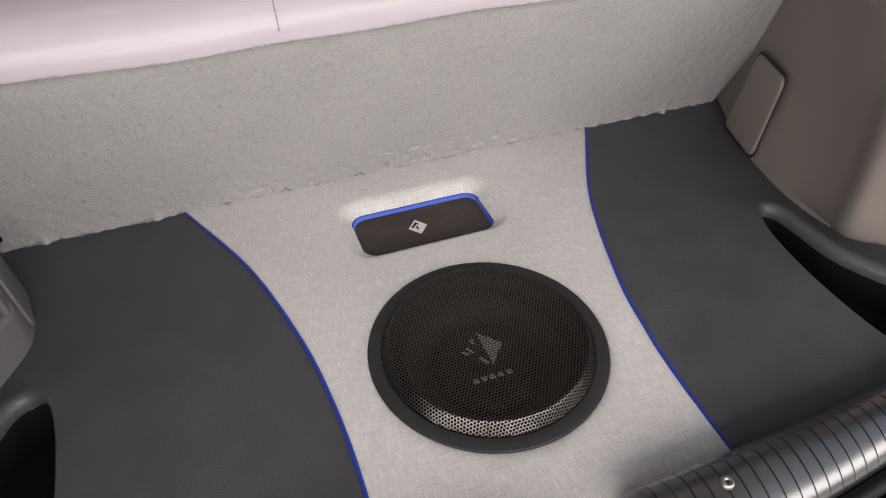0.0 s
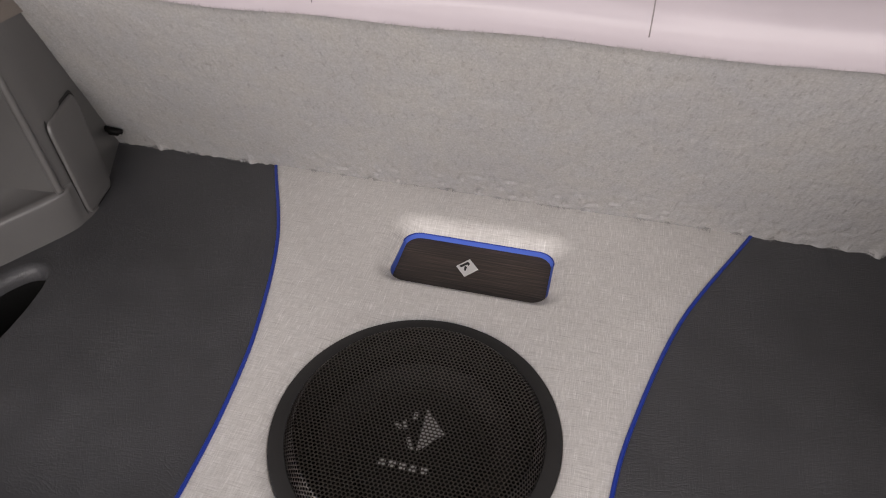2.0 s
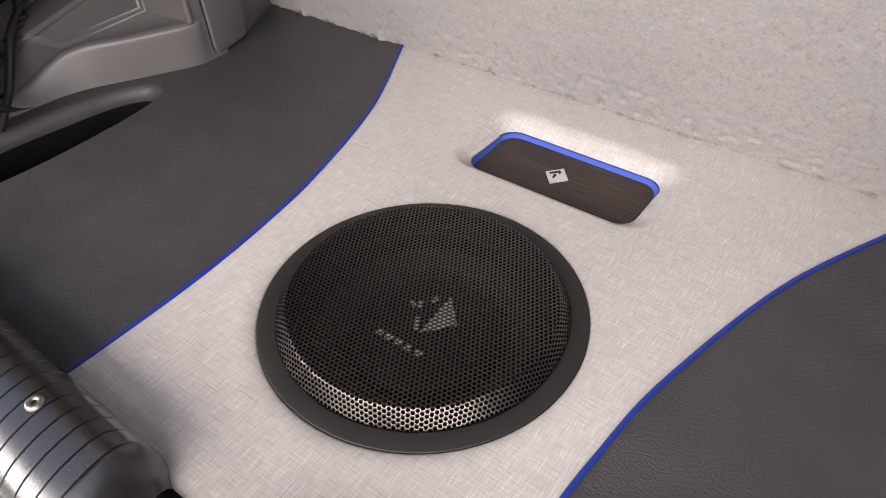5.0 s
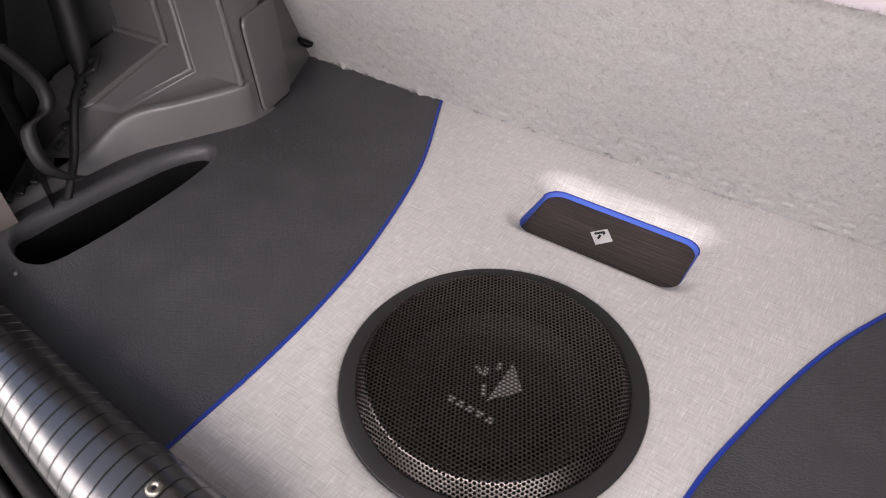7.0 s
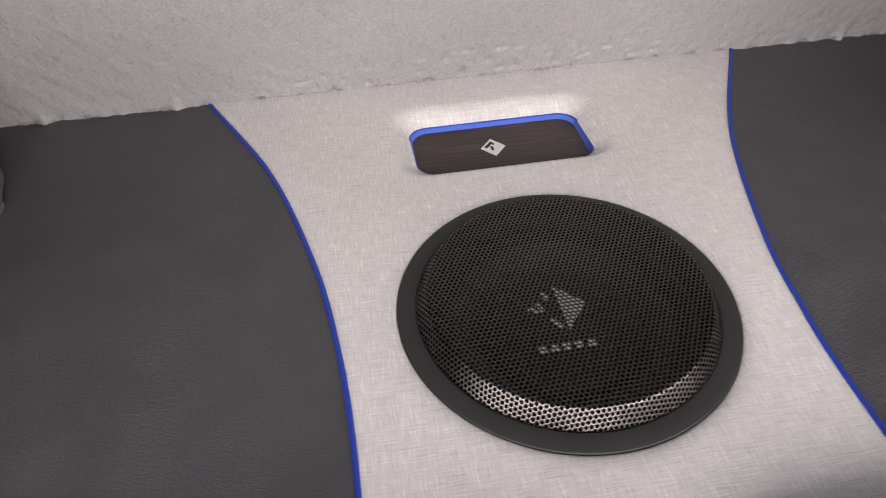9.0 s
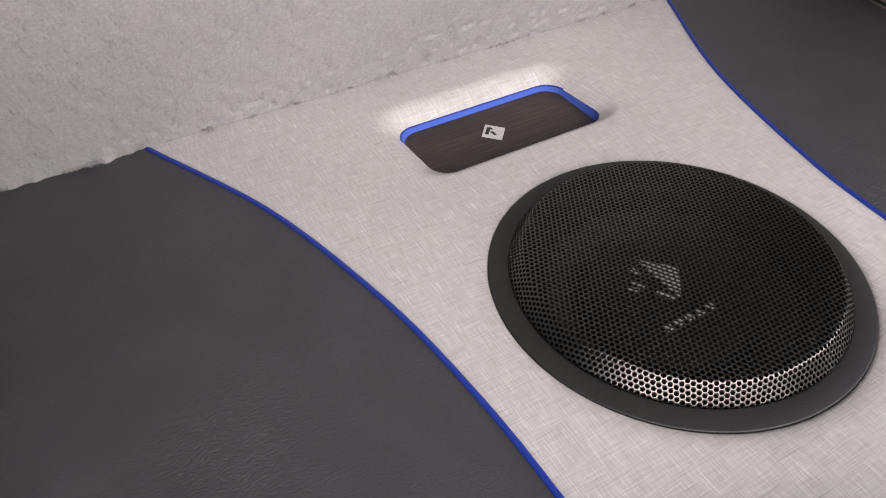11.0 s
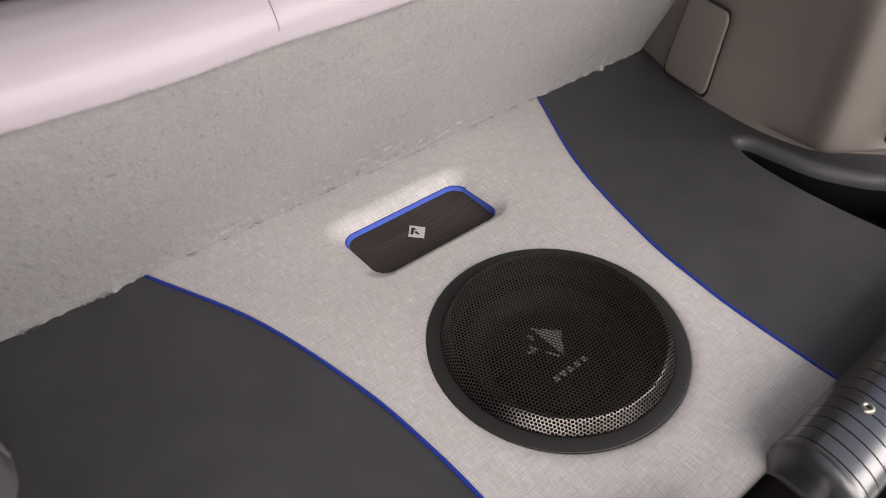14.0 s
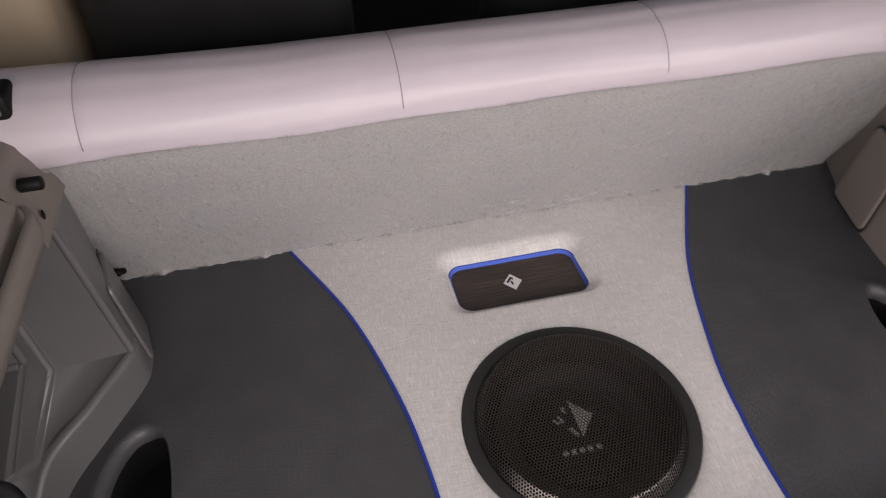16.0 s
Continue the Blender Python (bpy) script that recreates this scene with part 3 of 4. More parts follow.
tagged(part("carpet_edge", upper_fray(6), CARPET, back, "frayed upper edge of the grey carpet"), kind="stuff")
tagged(part("carpet_fuzz", fuzz(5000, 9), CARPET, back, "loose grey carpet pile"), kind="stuff")


def roll_point(x, a):
    """The padded top: a is the angle round the roll, from the carpet's edge over to the front."""
    lift = 0.004 * wobble(x, 0, 0, 6.0, 3.1)
    rise = 0.010 * max(0.0, (abs(x) - 0.30) / 0.30)
    seam = sum(math.exp(-((x - s) / 0.004) ** 2) for s in SEAMS) * max(0.0, min(1.0, (a - 0.15) / 0.4))
    soft = 0.0012 * wobble(x, a, 0, 5.0)
    k = 1.0 - 0.025 * seam + soft / 0.06
    return Vector((x, 0.301 - 0.0695 * k * math.cos(a), 0.317 + lift * (1 - min(a, 1.0)) + rise * math.sin(max(a, 0)) + 0.0515 * k * math.sin(a)))


SEAMS = (-0.492, -0.159, 0.158, 0.492)
bounds = (-HALF,) + SEAMS + (HALF,)
for xa, xb in zip(bounds, bounds[1:]):
    n = max(8, int((xb - xa) / 0.004))
    rows = [[roll_point(xa + (xb - xa) * i / n, radians(-12 + 200 * k / 40)) for k in range(41)] for i in range(n + 1)]
    bm = loft(rows)
    bmesh.ops.recalc_face_normals(bm, faces=bm.faces[:])
    part("leatherette_roll", bm, SEAT_LEATHER, seat, "pale pinkish grey leatherette padded roll")
STITCH = material("grey_thread", (0.21, 0.19, 0.19), 0.8)
for s in SEAMS:
    part("seam", tube([roll_point(s, radians(3 + 6 * k)) + Vector((0, -0.0001, 0.0001)) for k in range(30)], 0.0006, 6), STITCH, seat, "stitched grey seam")
front = bmesh.new()
ring_faces(front, [[(-HALF, 0.375, 0.32), (HALF, 0.375, 0.32), (HALF, 0.40, -0.02), (-HALF, 0.40, -0.02)], [(-HALF, 0.46, 0.30), (HALF, 0.46, 0.30), (HALF, 0.56, -0.1), (-HALF, 0.56, -0.1)]])
part("backrest_foam", front, SEAT_LEATHER, seat, smooth=False)

# belt guide by the left end of the bench
guide = base_empty("belt_guide", (-0.572, 0.265, 0.358))
gb = box((0.050, 0.040, 0.034), (0.0, 0.005, 0.008), 0.006, 3)
part("housing", gb, RUBBER, guide, "black plastic housing")
part("slot_bar", box((0.026, 0.004, 0.010), (0.004, -0.0165, 0.010), 0.001), TRIM, guide, "grey metal bar")
tagged(guide, "black plastic seat belt guide on the bench end", "belt guide")

# ---- side trims ----
def lerp(a, b, t):
    return Vector(a) * (1 - t) + Vector(b) * t


def skin_between(low, high, n, m, bulge=0.0):
    """A surface between two curves of knots, optionally bowed outwards in its middle."""
    A, B = spline(low, n), spline(high, n)
    rows = []
    for k in range(m + 1):
        t = k / m
        rows.append([lerp(A[i], B[i], t) + Vector((bulge * math.sin(math.pi * t), 0, 0)) for i in range(n + 1)])
    return loft(rows)


def ledge(sign):
    """Parcel shelf support: flat top, rounded rim, groove and inner rim."""
    prof = [(0.80, 0.0), (0.590, 0.0), (0.568, -0.001), (0.560, -0.005), (0.5430, -0.0235), (0.5415, -0.027), (0.5410, -0.042), (0.5365, -0.045), (0.5325, -0.042), (0.5315, -0.028), (0.5295, -0.0250), (0.5240, -0.0248), (0.5210, -0.028), (0.5205, -0.044), (0.524, -0.056), (0.545, -0.062)]
    rows = []
    for k in range(25):
        t = k / 24
        y = 0.154 - 0.287 * t
        fade = min(1.0, t / 0.05, (1 - t) / 0.03)
        row = []
        for i, (x, z) in enumerate(prof):
            if i > 9:
                x += 0.011 * max(0.0, 1 - t / 0.09) ** 2
            zz = z if not (0.5316 < x < 0.5416 and z < -0.027) else -0.027 + (z + 0.027) * fade
            row.append((sign * (x + 0.009 * t), y + max(0.0, x - 0.556) * 1.15 * t, 0.346 + zz))
        rows.append(row)
    last = rows[-1]
    for k in range(1, 7):                                   # the groove's lip rounds off into a nose
        u = k / 6
        nose = []
        for i, (x, y, z) in enumerate(last):
            if i > 4:
                x = x + (sign * 0.5535 - x) * u ** 1.6
                z = z + (0.306 - 0.0035 * (i - 5) - z) * u
                y = y - 0.013 * math.sin(math.pi / 2 * u)
            nose.append((x, y, z))
        rows.append(nose)
    bm = loft(rows)
    cap(bm, rows[-1])
    bmesh.ops.recalc_face_normals(bm, faces=bm.faces[:])
    return bm


def shoulder(sign):
    """The flat shoulder that joins the support to the seat."""
    rows = []
    for k in range(13):
        t = k / 12
        rows.append([(sign * x, 0.154 + (0.088 + (0.345 - z) * 0.40) * t, z - 0.004 * t * t) for x, z in ((0.80, 0.3465), (0.575, 0.3462), (0.562, 0.3445), (0.553, 0.338), (0.5445, 0.323), (0.5385, 0.305), (0.5352, 0.285), (0.5345, 0.265))])
    bm = loft(rows)
    bmesh.ops.recalc_face_normals(bm, faces=bm.faces[:])
    return bm


def peg(sign, trim):
    bm = turned([(0.0, 0.0), (0.0075, 0.0), (0.0085, 0.001), (0.0085, 0.022), (0.0075, 0.0235), (0.0, 0.0235)], 20)
    bmesh.ops.transform(bm, matrix=pose(sign * 0.543, 0.182, 0.3245, 0, -sign * 90, 0) @ Matrix.Diagonal((0.82, 0.82, 0.9, 1)), verts=bm.verts[:])
    part("shelf_peg", bm, RUBBER, trim, "black shelf peg")


def vent(sign, trim):
    loops = []
    for inset, z in ((0.0, 0.3455), (0.0015, 0.3485), (0.0035, 0.3492), (0.009, 0.3490), (0.0105, 0.3478), (0.0110, 0.3462)):
        loops.append([(sign * x, y, z) for x, y in rounded(0.559 + inset, 0.667 - inset, 0.058 + inset, 0.182 - inset, 0.020 - inset)])
    bm = bmesh.new()
    ring_faces(bm, loops)
    bmesh.ops.remove_doubles(bm, verts=bm.verts[:], dist=1e-6)
    bmesh.ops.recalc_face_normals(bm, faces=bm.faces[:])
    g = part("speaker_vent", bm, TRIM_WARM_LIT, trim, "moulded frame of the slotted vent")
    cap_bm = plate(rounded(0.570, 0.656, 0.069, 0.171, 0.009), z=0.3478)
    for v in cap_bm.verts:
        v.co.x *= sign
    part("vent_backing", cap_bm, TRIM_WARM_LIT, g, "sunk grey plate of the vent")
    for k in range(12):
        part("vent_slat", box((0.084, 0.0062, 0.003), (sign * 0.613, 0.0745 + 0.0083 * k, 0.3477), 0.0010), TRIM_WARM_LIT, g)


left = base_empty("side_trim_left", (-0.55, 0.1, 0))
left.location = (0, 0, 0)
# wall behind the flap, from the seat to the first ridge
wall = skin_between([(-0.592, 0.400, -0.02), (-0.545, 0.300, -0.02), (-0.517, 0.228, -0.02), (-0.5165, 0.190, -0.02)],
                    [(-0.5365, 0.258, 0.285), (-0.5362, 0.236, 0.285), (-0.5360, 0.215, 0.285), (-0.5358, 0.188, 0.285)], 24, 12)
part("wall_panel", wall, TRIM, left, "grey grained plastic panel")
R0, R1 = (-0.5185, 0.186, 0.056), (-0.5385, 0.190, 0.290)
I0, I1 = (-0.616, 0.183, 0.053), (-0.626, 0.187, 0.320)
C0, C1 = (-0.617, 0.153, 0.108), (-0.622, 0.158, 0.320)
D0, D1 = (-0.706, 0.144, 0.110), (-0.715, 0.147, 0.320)
LOW, LOW2 = (-0.602, 0.055, 0.050), (-0.622, 0.020, 0.075)


def facet(corners, n=1):
    """A four-sided moulded face."""
    a, b, c, d = corners
    return loft([[lerp(lerp(a, b, i / n), lerp(d, c, i / n), k / n) for i in range(n + 1)] for k in range(n + 1)])


def joined(meshes):
    bm = bmesh.new()
    for b in meshes:
        me = bpy.data.meshes.new("tmp")
        b.to_mesh(me)
        b.free()
        bm.from_mesh(me)
        bpy.data.meshes.remove(me)
    bmesh.ops.remove_doubles(bm, verts=bm.verts[:], dist=2e-4)
    return bm


R0i, LOWi = (-0.5270, 0.186, 0.0575), (-0.6095, 0.0585, 0.0545)
C00 = (-0.617, 0.153, 0.060)
pk = joined([facet([R0, I0, I1, R1]), facet([I0, C00, (-0.617, 0.153, 0.108), C0]), facet([I0, C0, C1, I1]), facet([C0, D0, D1, C1]),
             facet([R0i, LOWi, LOWi, I0]), facet([I0, LOWi, LOW2, C0]), facet([C0, LOW2, (-0.71, 0.03, 0.085), D0]), facet([LOWi, (-0.624, -0.018, 0.018), (-0.69, -0.03, 0.0), LOW2]), facet([LOW2, (-0.69, -0.03, 0.0), (-0.74, -0.03, 0.0), (-0.71, 0.03, 0.085)])])
bmesh.ops.dissolve_degenerate(pk, dist=1e-5, edges=pk.edges[:])
bmesh.ops.recalc_face_normals(pk, faces=pk.faces[:])
pb = bmesh.ops.bevel(pk, geom=[e for e in pk.edges if len(e.link_faces) == 2 and e.calc_face_angle(0) > 0.5], offset=0.0070, segments=4, affect="EDGES")
pockets = part("stepped_pockets", pk, TRIM, left, "stepped grey moulded pockets")
pockets.modifiers.new("even_normals", "WEIGHTED_NORMAL")


def filleted_skirt(low, high, n=60, r=0.008):
    """The face along the floor, rounded over at its top into the pocket floor."""
    A, B = spline(low, n), spline(high, n)
    rows = []
    for i in range(n + 1):
        along = (B[min(i + 1, n)] - B[max(i - 1, 0)]).normalized()
        inward = Vector((along.y, -along.x, 0)).normalized()
        if inward.x > 0:
            inward = -inward
        down = (A[i] - B[i]).normalized()
        row = [lerp(A[i], B[i] + down * r, k / 8) for k in range(9)]
        for k in range(1, 9):
            u = k / 8
            row.append((B[i] + down * r) * (1 - u) ** 2 + B[i] * 2 * u * (1 - u) + (B[i] + inward * r + Vector((0, 0, 0.0004))) * u ** 2)
        rows.append(row)
    bm = loft(rows)
    bmesh.ops.recalc_face_normals(bm, faces=bm.faces[:])
    return bm


skirt = filleted_skirt([(-0.512, 0.232, -0.02), (-0.513, 0.205, -0.02), (-0.521, 0.172, -0.02), (-0.556, 0.108, -0.02), (-0.588, 0.045, -0.02), (-0.598, -0.03, -0.02), (-0.600, -0.12, -0.02)],
                       [(-0.523, 0.226, 0.062), (-0.5180, 0.205, 0.060), (-0.5195, 0.184, 0.058), (-0.561, 0.116, 0.055), (-0.602, 0.054, 0.050), (-0.618, -0.02, 0.018), (-0.622, -0.12, 0.010)])
part("skirt", skirt, TRIM, left, "grey plastic skirt along the floor")
for path in ([R0, lerp(R0, R1, 0.35), lerp(R0, R1, 0.7), R1], [C0, lerp(C0, C1, 0.35), lerp(C0, C1, 0.7), C1]):
    part("rounded_edge", tube(spline([Vector(p) + Vector((-0.0030, 0.0024, 0)) for p in path], 40), 0.0048, 14), TRIM, left, "rounded moulded edge")
# near-black disc on the trim, painted as the dark inside of a hole
hole = turned([(0.0, 0.0), (0.0032, 0.0), (0.0036, -0.0006)], 16)
bmesh.ops.transform(hole, matrix=pose(-0.5336, 0.1790, 0.2890, 0, 90, 0) @ Matrix.Diagonal((1.6, 1, 1, 1)), verts=hole.verts[:])
part("fixing_hole", hole, LINING, left, "small dark disc drawn as a shaded fixing hole")


def cover(sign, corners, mat, trim):
    """A raised access flap with rounded corners on the trim's face."""
    a, b, c, d = [Vector(p) for p in corners]
    nrm = (b - a).cross(d - a).normalized()
    if nrm.x * sign > 0:
        nrm = -nrm
    def at(u, v):
        return lerp(lerp(a, b, u), lerp(d, c, u), v)
    loops = []
    for inset, h in ((0.0, 0.0), (0.0, 0.0042), (0.008, 0.0060), (0.03, 0.0066)):
        loops.append([at(u, v) + nrm * h for u, v in [(inset + (1 - 2 * inset) * q[0], inset + (1 - 2 * inset) * q[1]) for q in rounded(0, 1, 0, 1, 0.12, 6)]])
    bm = bmesh.new()
    ring_faces(bm, loops)
    cap(bm, loops[-1])
    bmesh.ops.remove_doubles(bm, verts=bm.verts[:], dist=1e-6)
    bmesh.ops.recalc_face_normals(bm, faces=bm.faces[:])
    flap = part("access_flap", bm, mat, trim, "raised access flap")
    # flat dark strip round the flap paints in the gap's shade
    groove = bmesh.new()
    loops = [[at(*q) + nrm * 0.0024 for q in rounded(-g, 1 + g, -g, 1 + g, 0.13, 6)] for g in (0.035, 0.0)]
    ring_faces(groove, loops)
    part("shadow_gap", groove, DARK_PLASTIC, flap, "dark strip drawn as the shaded gap round the flap")


cover(-1, [(-0.5166, 0.209, 0.004), (-0.5300, 0.276, 0.004), (-0.5490, 0.292, 0.140), (-0.5275, 0.212, 0.140)], TRIM, left)
# paler plastic on support, shoulder and vent stands in for light from above
part("shelf_support", ledge(-1), TRIM_WARM_LIT, left, "grey plastic parcel shelf support with groove")
part("shoulder", shoulder(-1), TRIM_WARM_LIT, left)
peg(-1, left)
vent(-1, left)
top_line = [(-0.5525, -0.1560, 0.300), (-0.5520, -0.1442, 0.3225), (-0.5605, -0.1420, 0.332), (-0.5690, -0.1394, 0.341), (-0.5770, -0.1302, 0.345), (-0.5990, -0.1049, 0.346), (-0.6700, -0.0230, 0.346), (-0.8090, 0.1370, 0.346)]
mid_line = [(-0.5570, -0.1470, 0.266), (-0.5590, -0.1440, 0.260), (-0.5690, -0.1380, 0.253), (-0.5820, -0.1310, 0.250), (-0.5940, -0.1220, 0.250), (-0.6080, -0.1060, 0.250), (-0.6700, -0.0350, 0.250), (-0.8090, 0.1000, 0.250)]
low_line = [(-0.5920, -0.1240, -0.02), (-0.5980, -0.1560, -0.02), (-0.6080, -0.1620, -0.02), (-0.6200, -0.1580, -0.02), (-0.6350, -0.1500, -0.02), (-0.6500, -0.1400, -0.02), (-0.7000, -0.0900, -0.02), (-0.8000, 0.0200, -0.02)]
top_line, mid_line = [[(x, y + 0.011, z) for x, y, z in l] for l in (top_line, mid_line)]
# these corner faces too are paler in place of the light they catch
part("rear_face", skin_between(top_line, mid_line, 56, 8, 0.004), TRIM_WARM_LIT, left, "smooth grey plastic face below the shelf support")
waist = [lerp(a, b, 0.36) for a, b in zip(mid_line, low_line)]
part("lower_face", skin_between([Vector(p) + Vector((-0.002, 0.002, -0.003)) for p in mid_line], waist, 56, 4, 0.0), TRIM_WARM_LIT, left, "grey plastic lower corner face")
part("corner_panel", skin_between(waist, low_line, 56, 6, 0.0), TRIM_WARM_LIT, left, "grey plastic corner below the face")
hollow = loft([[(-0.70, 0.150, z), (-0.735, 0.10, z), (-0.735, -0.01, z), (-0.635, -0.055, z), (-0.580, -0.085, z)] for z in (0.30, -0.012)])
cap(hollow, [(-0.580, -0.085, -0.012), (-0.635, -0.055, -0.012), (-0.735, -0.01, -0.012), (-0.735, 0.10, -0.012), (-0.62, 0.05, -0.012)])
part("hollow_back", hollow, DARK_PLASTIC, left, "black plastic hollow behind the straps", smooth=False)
# black sheets added behind the corner faces to darken their inner side
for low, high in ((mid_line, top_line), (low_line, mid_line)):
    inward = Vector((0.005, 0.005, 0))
    part("shade_liner", skin_between([Vector(p) + inward for p in low[2:]], [Vector(p) + inward for p in high[2:]], 40, 6), DARK_PLASTIC, left, "black sheet added to darken the inner side of the corner")
tagged(left, "grey moulded plastic boot side trim with stepped pockets", "side trim")

# strap, buckle and clip chain in the left hollow
strap = base_empty("luggage_strap", (0, 0, 0))
rows = []
for p, wd in zip(spline([(-0.690, 0.085, 0.30), (-0.690, 0.080, 0.20), (-0.672, 0.064, 0.135), (-0.652, 0.045, 0.102), (-0.628, 0.012, 0.084), (-0.598, -0.028, 0.038), (-0.568, -0.070, 0.008)], 40), [0.017] * 14 + [0.017 - 0.0018 * k for k in range(7)] + [0.0055] * 20):
    w = max(wd, 0.003)
    rows.append([p + Vector((-w * 0.5, -w * 0.9, 0.0)), p + Vector((0.001, 0.0, 0.0016)), p + Vector((w * 0.5, w * 0.9, 0.0)), p + Vector((0.0, 0.0, -0.0012))])
part("webbing", loft(rows, closed_u=True), WEB, strap, "black woven webbing")
bk = joined([box((0.034, 0.006, 0.007), (0, 0.011, 0), 0.002), box((0.034, 0.006, 0.007), (0, -0.011, 0), 0.002), box((0.006, 0.026, 0.007), (0.015, 0, 0), 0.002), box((0.008, 0.026, 0.009), (-0.015, 0, 0), 0.002)])
bmesh.ops.transform(bk, matrix=pose(-0.650, 0.056, 0.106, 20, -25, 30), verts=bk.verts[:])
part("buckle", bk, DARK_PLASTIC, strap, "black plastic buckle")
for k in range(9):
    q = spline([(-0.652, 0.040, 0.088), (-0.634, 0.010, 0.076), (-0.622, -0.030, 0.046), (-0.618, -0.075, 0.022), (-0.625, -0.110, 0.016)], 8)[k]
    lk = box((0.010, 0.015, 0.006), (0, 0, 0), 0.002)
    bmesh.ops.transform(lk, matrix=pose(*q, 15 * (k % 3), 20, -20 + 10 * k), verts=lk.verts[:])
    part("link", lk, DARK_PLASTIC, strap)
rows = []
for p in spline([(-0.578, -0.062, 0.205), (-0.583, -0.036, 0.150), (-0.580, -0.040, 0.118), (-0.573, -0.072, 0.110), (-0.562, -0.078, 0.066), (-0.566, -0.050, 0.030), (-0.580, -0.022, 0.014)], 36):
    rows.append([p + Vector((-0.003, -0.008, 0.0)), p + Vector((0.0012, 0.0, 0.0012)), p + Vector((0.003, 0.008, 0.0)), p + Vector((-0.0012, 0.0, -0.0010))])
part("webbing", loft(rows, closed_u=True), WEB, strap, "black woven webbing")
tagged(strap, "black luggage strap with plastic buckle hanging in the side trim", "strap")

# dark tie-down stub between seat and left trim
stub = base_empty("seat_catch", (0, 0, 0))
part("loop", tube(spline([(-0.585, 0.366, 0.034), (-0.572, 0.352, 0.043), (-0.558, 0.350, 0.042), (-0.551, 0.358, 0.037)], 14), 0.0042, 8), RUBBER, stub)
part("pad", box((0.022, 0.006, 0.012), (-0.568, 0.357, 0.036), 0.002), RUBBER, stub)
tagged(stub, "black seat catch stub in the carpet corner", "catch")

right = base_empty("side_trim_right", (0, 0, 0))
LEVELS = [(-0.02, [(0.618, 0.400), (0.602, 0.360), (0.556, 0.250), (0.540, 0.170), (0.534, 0.100), (0.540, 0.040), (0.556, 0.000), (0.606, -0.048), (0.664, -0.107), (0.72, -0.20)]),
          (0.008, [(0.618, 0.398), (0.601, 0.355), (0.556, 0.248), (0.540, 0.170), (0.534, 0.100), (0.540, 0.040), (0.554, 0.002), (0.604, -0.046), (0.662, -0.100), (0.72, -0.19)]),
          (0.032, [(0.612, 0.385), (0.598, 0.340), (0.556, 0.245), (0.542, 0.170), (0.533, 0.098), (0.523, 0.034), (0.515, -0.014), (0.560, -0.041), (0.635, -0.055), (0.72, -0.15)]),
          (0.145, [(0.598, 0.330), (0.587, 0.292), (0.563, 0.215), (0.548, 0.150), (0.533, 0.088), (0.514, 0.028), (0.500, -0.018), (0.553, -0.045), (0.638, -0.058), (0.72, -0.15)]),
          (0.312, [(0.556, 0.262), (0.554, 0.247), (0.550, 0.200), (0.530, 0.140), (0.505, 0.082), (0.488, 0.028), (0.484, -0.018), (0.545, -0.048), (0.64, -0.060), (0.72, -0.15)])]
columns = [spline([(x, y, z) for x, y in ks], 80) for z, ks in LEVELS]
wall = loft([[p for p in spline([c[i] for c in columns], 24)] for i in range(81)])
bmesh.ops.recalc_face_normals(wall, faces=wall.faces[:])
part("wall_panel", wall, TRIM_WARM_LIT, right, "warm grey grained plastic panel")
cover(1, [(0.5400, 0.198, 0.010), (0.5680, 0.300, 0.006), (0.5755, 0.284, 0.1447), (0.5520, 0.1977, 0.145)], TRIM_WARM_LIT, right)
top_edge = spline([(x, y, 0.312) for x, y in LEVELS[-1][1]], 80)
rows = [[p + Vector((dx, 0, dz)) for dx, dz in ((0.0, 0.0), (0.002, 0.004), (0.007, 0.0062), (0.016, 0.0068))] + [Vector((0.81, p.y, 0.320))] for p in top_edge]
part("shelf_support", loft(rows), TRIM_WARM_LIT, right, "darker grey shelf support along the top")
hatch = skin_between([(0.622, -0.055, 0.03), (0.643, -0.100, 0.03), (0.658, -0.160, 0.03)], [(0.650, -0.062, 0.26), (0.666, -0.105, 0.26), (0.676, -0.164, 0.26)], 20, 6, -0.003)
hp = part("lamp_cover", hatch, TRIM_WARM_LIT, right, "darker grey lamp access cover")
part("cover_gap", tube([(0.618 + 0.030 * k / 8, -0.0515 - 0.0075 * k / 8, 0.02 + 0.23 * k / 8) for k in range(9)], 0.0018, 6), DARK_PLASTIC, hp)
for cx, cy, cz in ((0.6165, -0.059, 0.072), (0.6315, -0.063, 0.196)):
    clip = part("cover_clip", box((0.019, 0.011, 0.022), (cx, cy, cz), 0.002), DARK_PLASTIC, hp, "black clip with a grey face")
    part("clip_face", box((0.009, 0.006, 0.011), (cx - 0.0025, cy - 0.006, cz), 0.0015), TRIM, hp)
tagged(right, "warm grey moulded plastic boot side trim with flap", "side trim")

# ---- the loading sill ----
sill = base_empty("loading_sill", (0, 0, 0))


def sill_edge(x):
    """Inner and outer edge of the sill at x."""
    yi, yo = -0.240 + 0.09 * x * x, -0.318 + 0.24 * x * x
    return yi, min(yo, yi - 0.050)


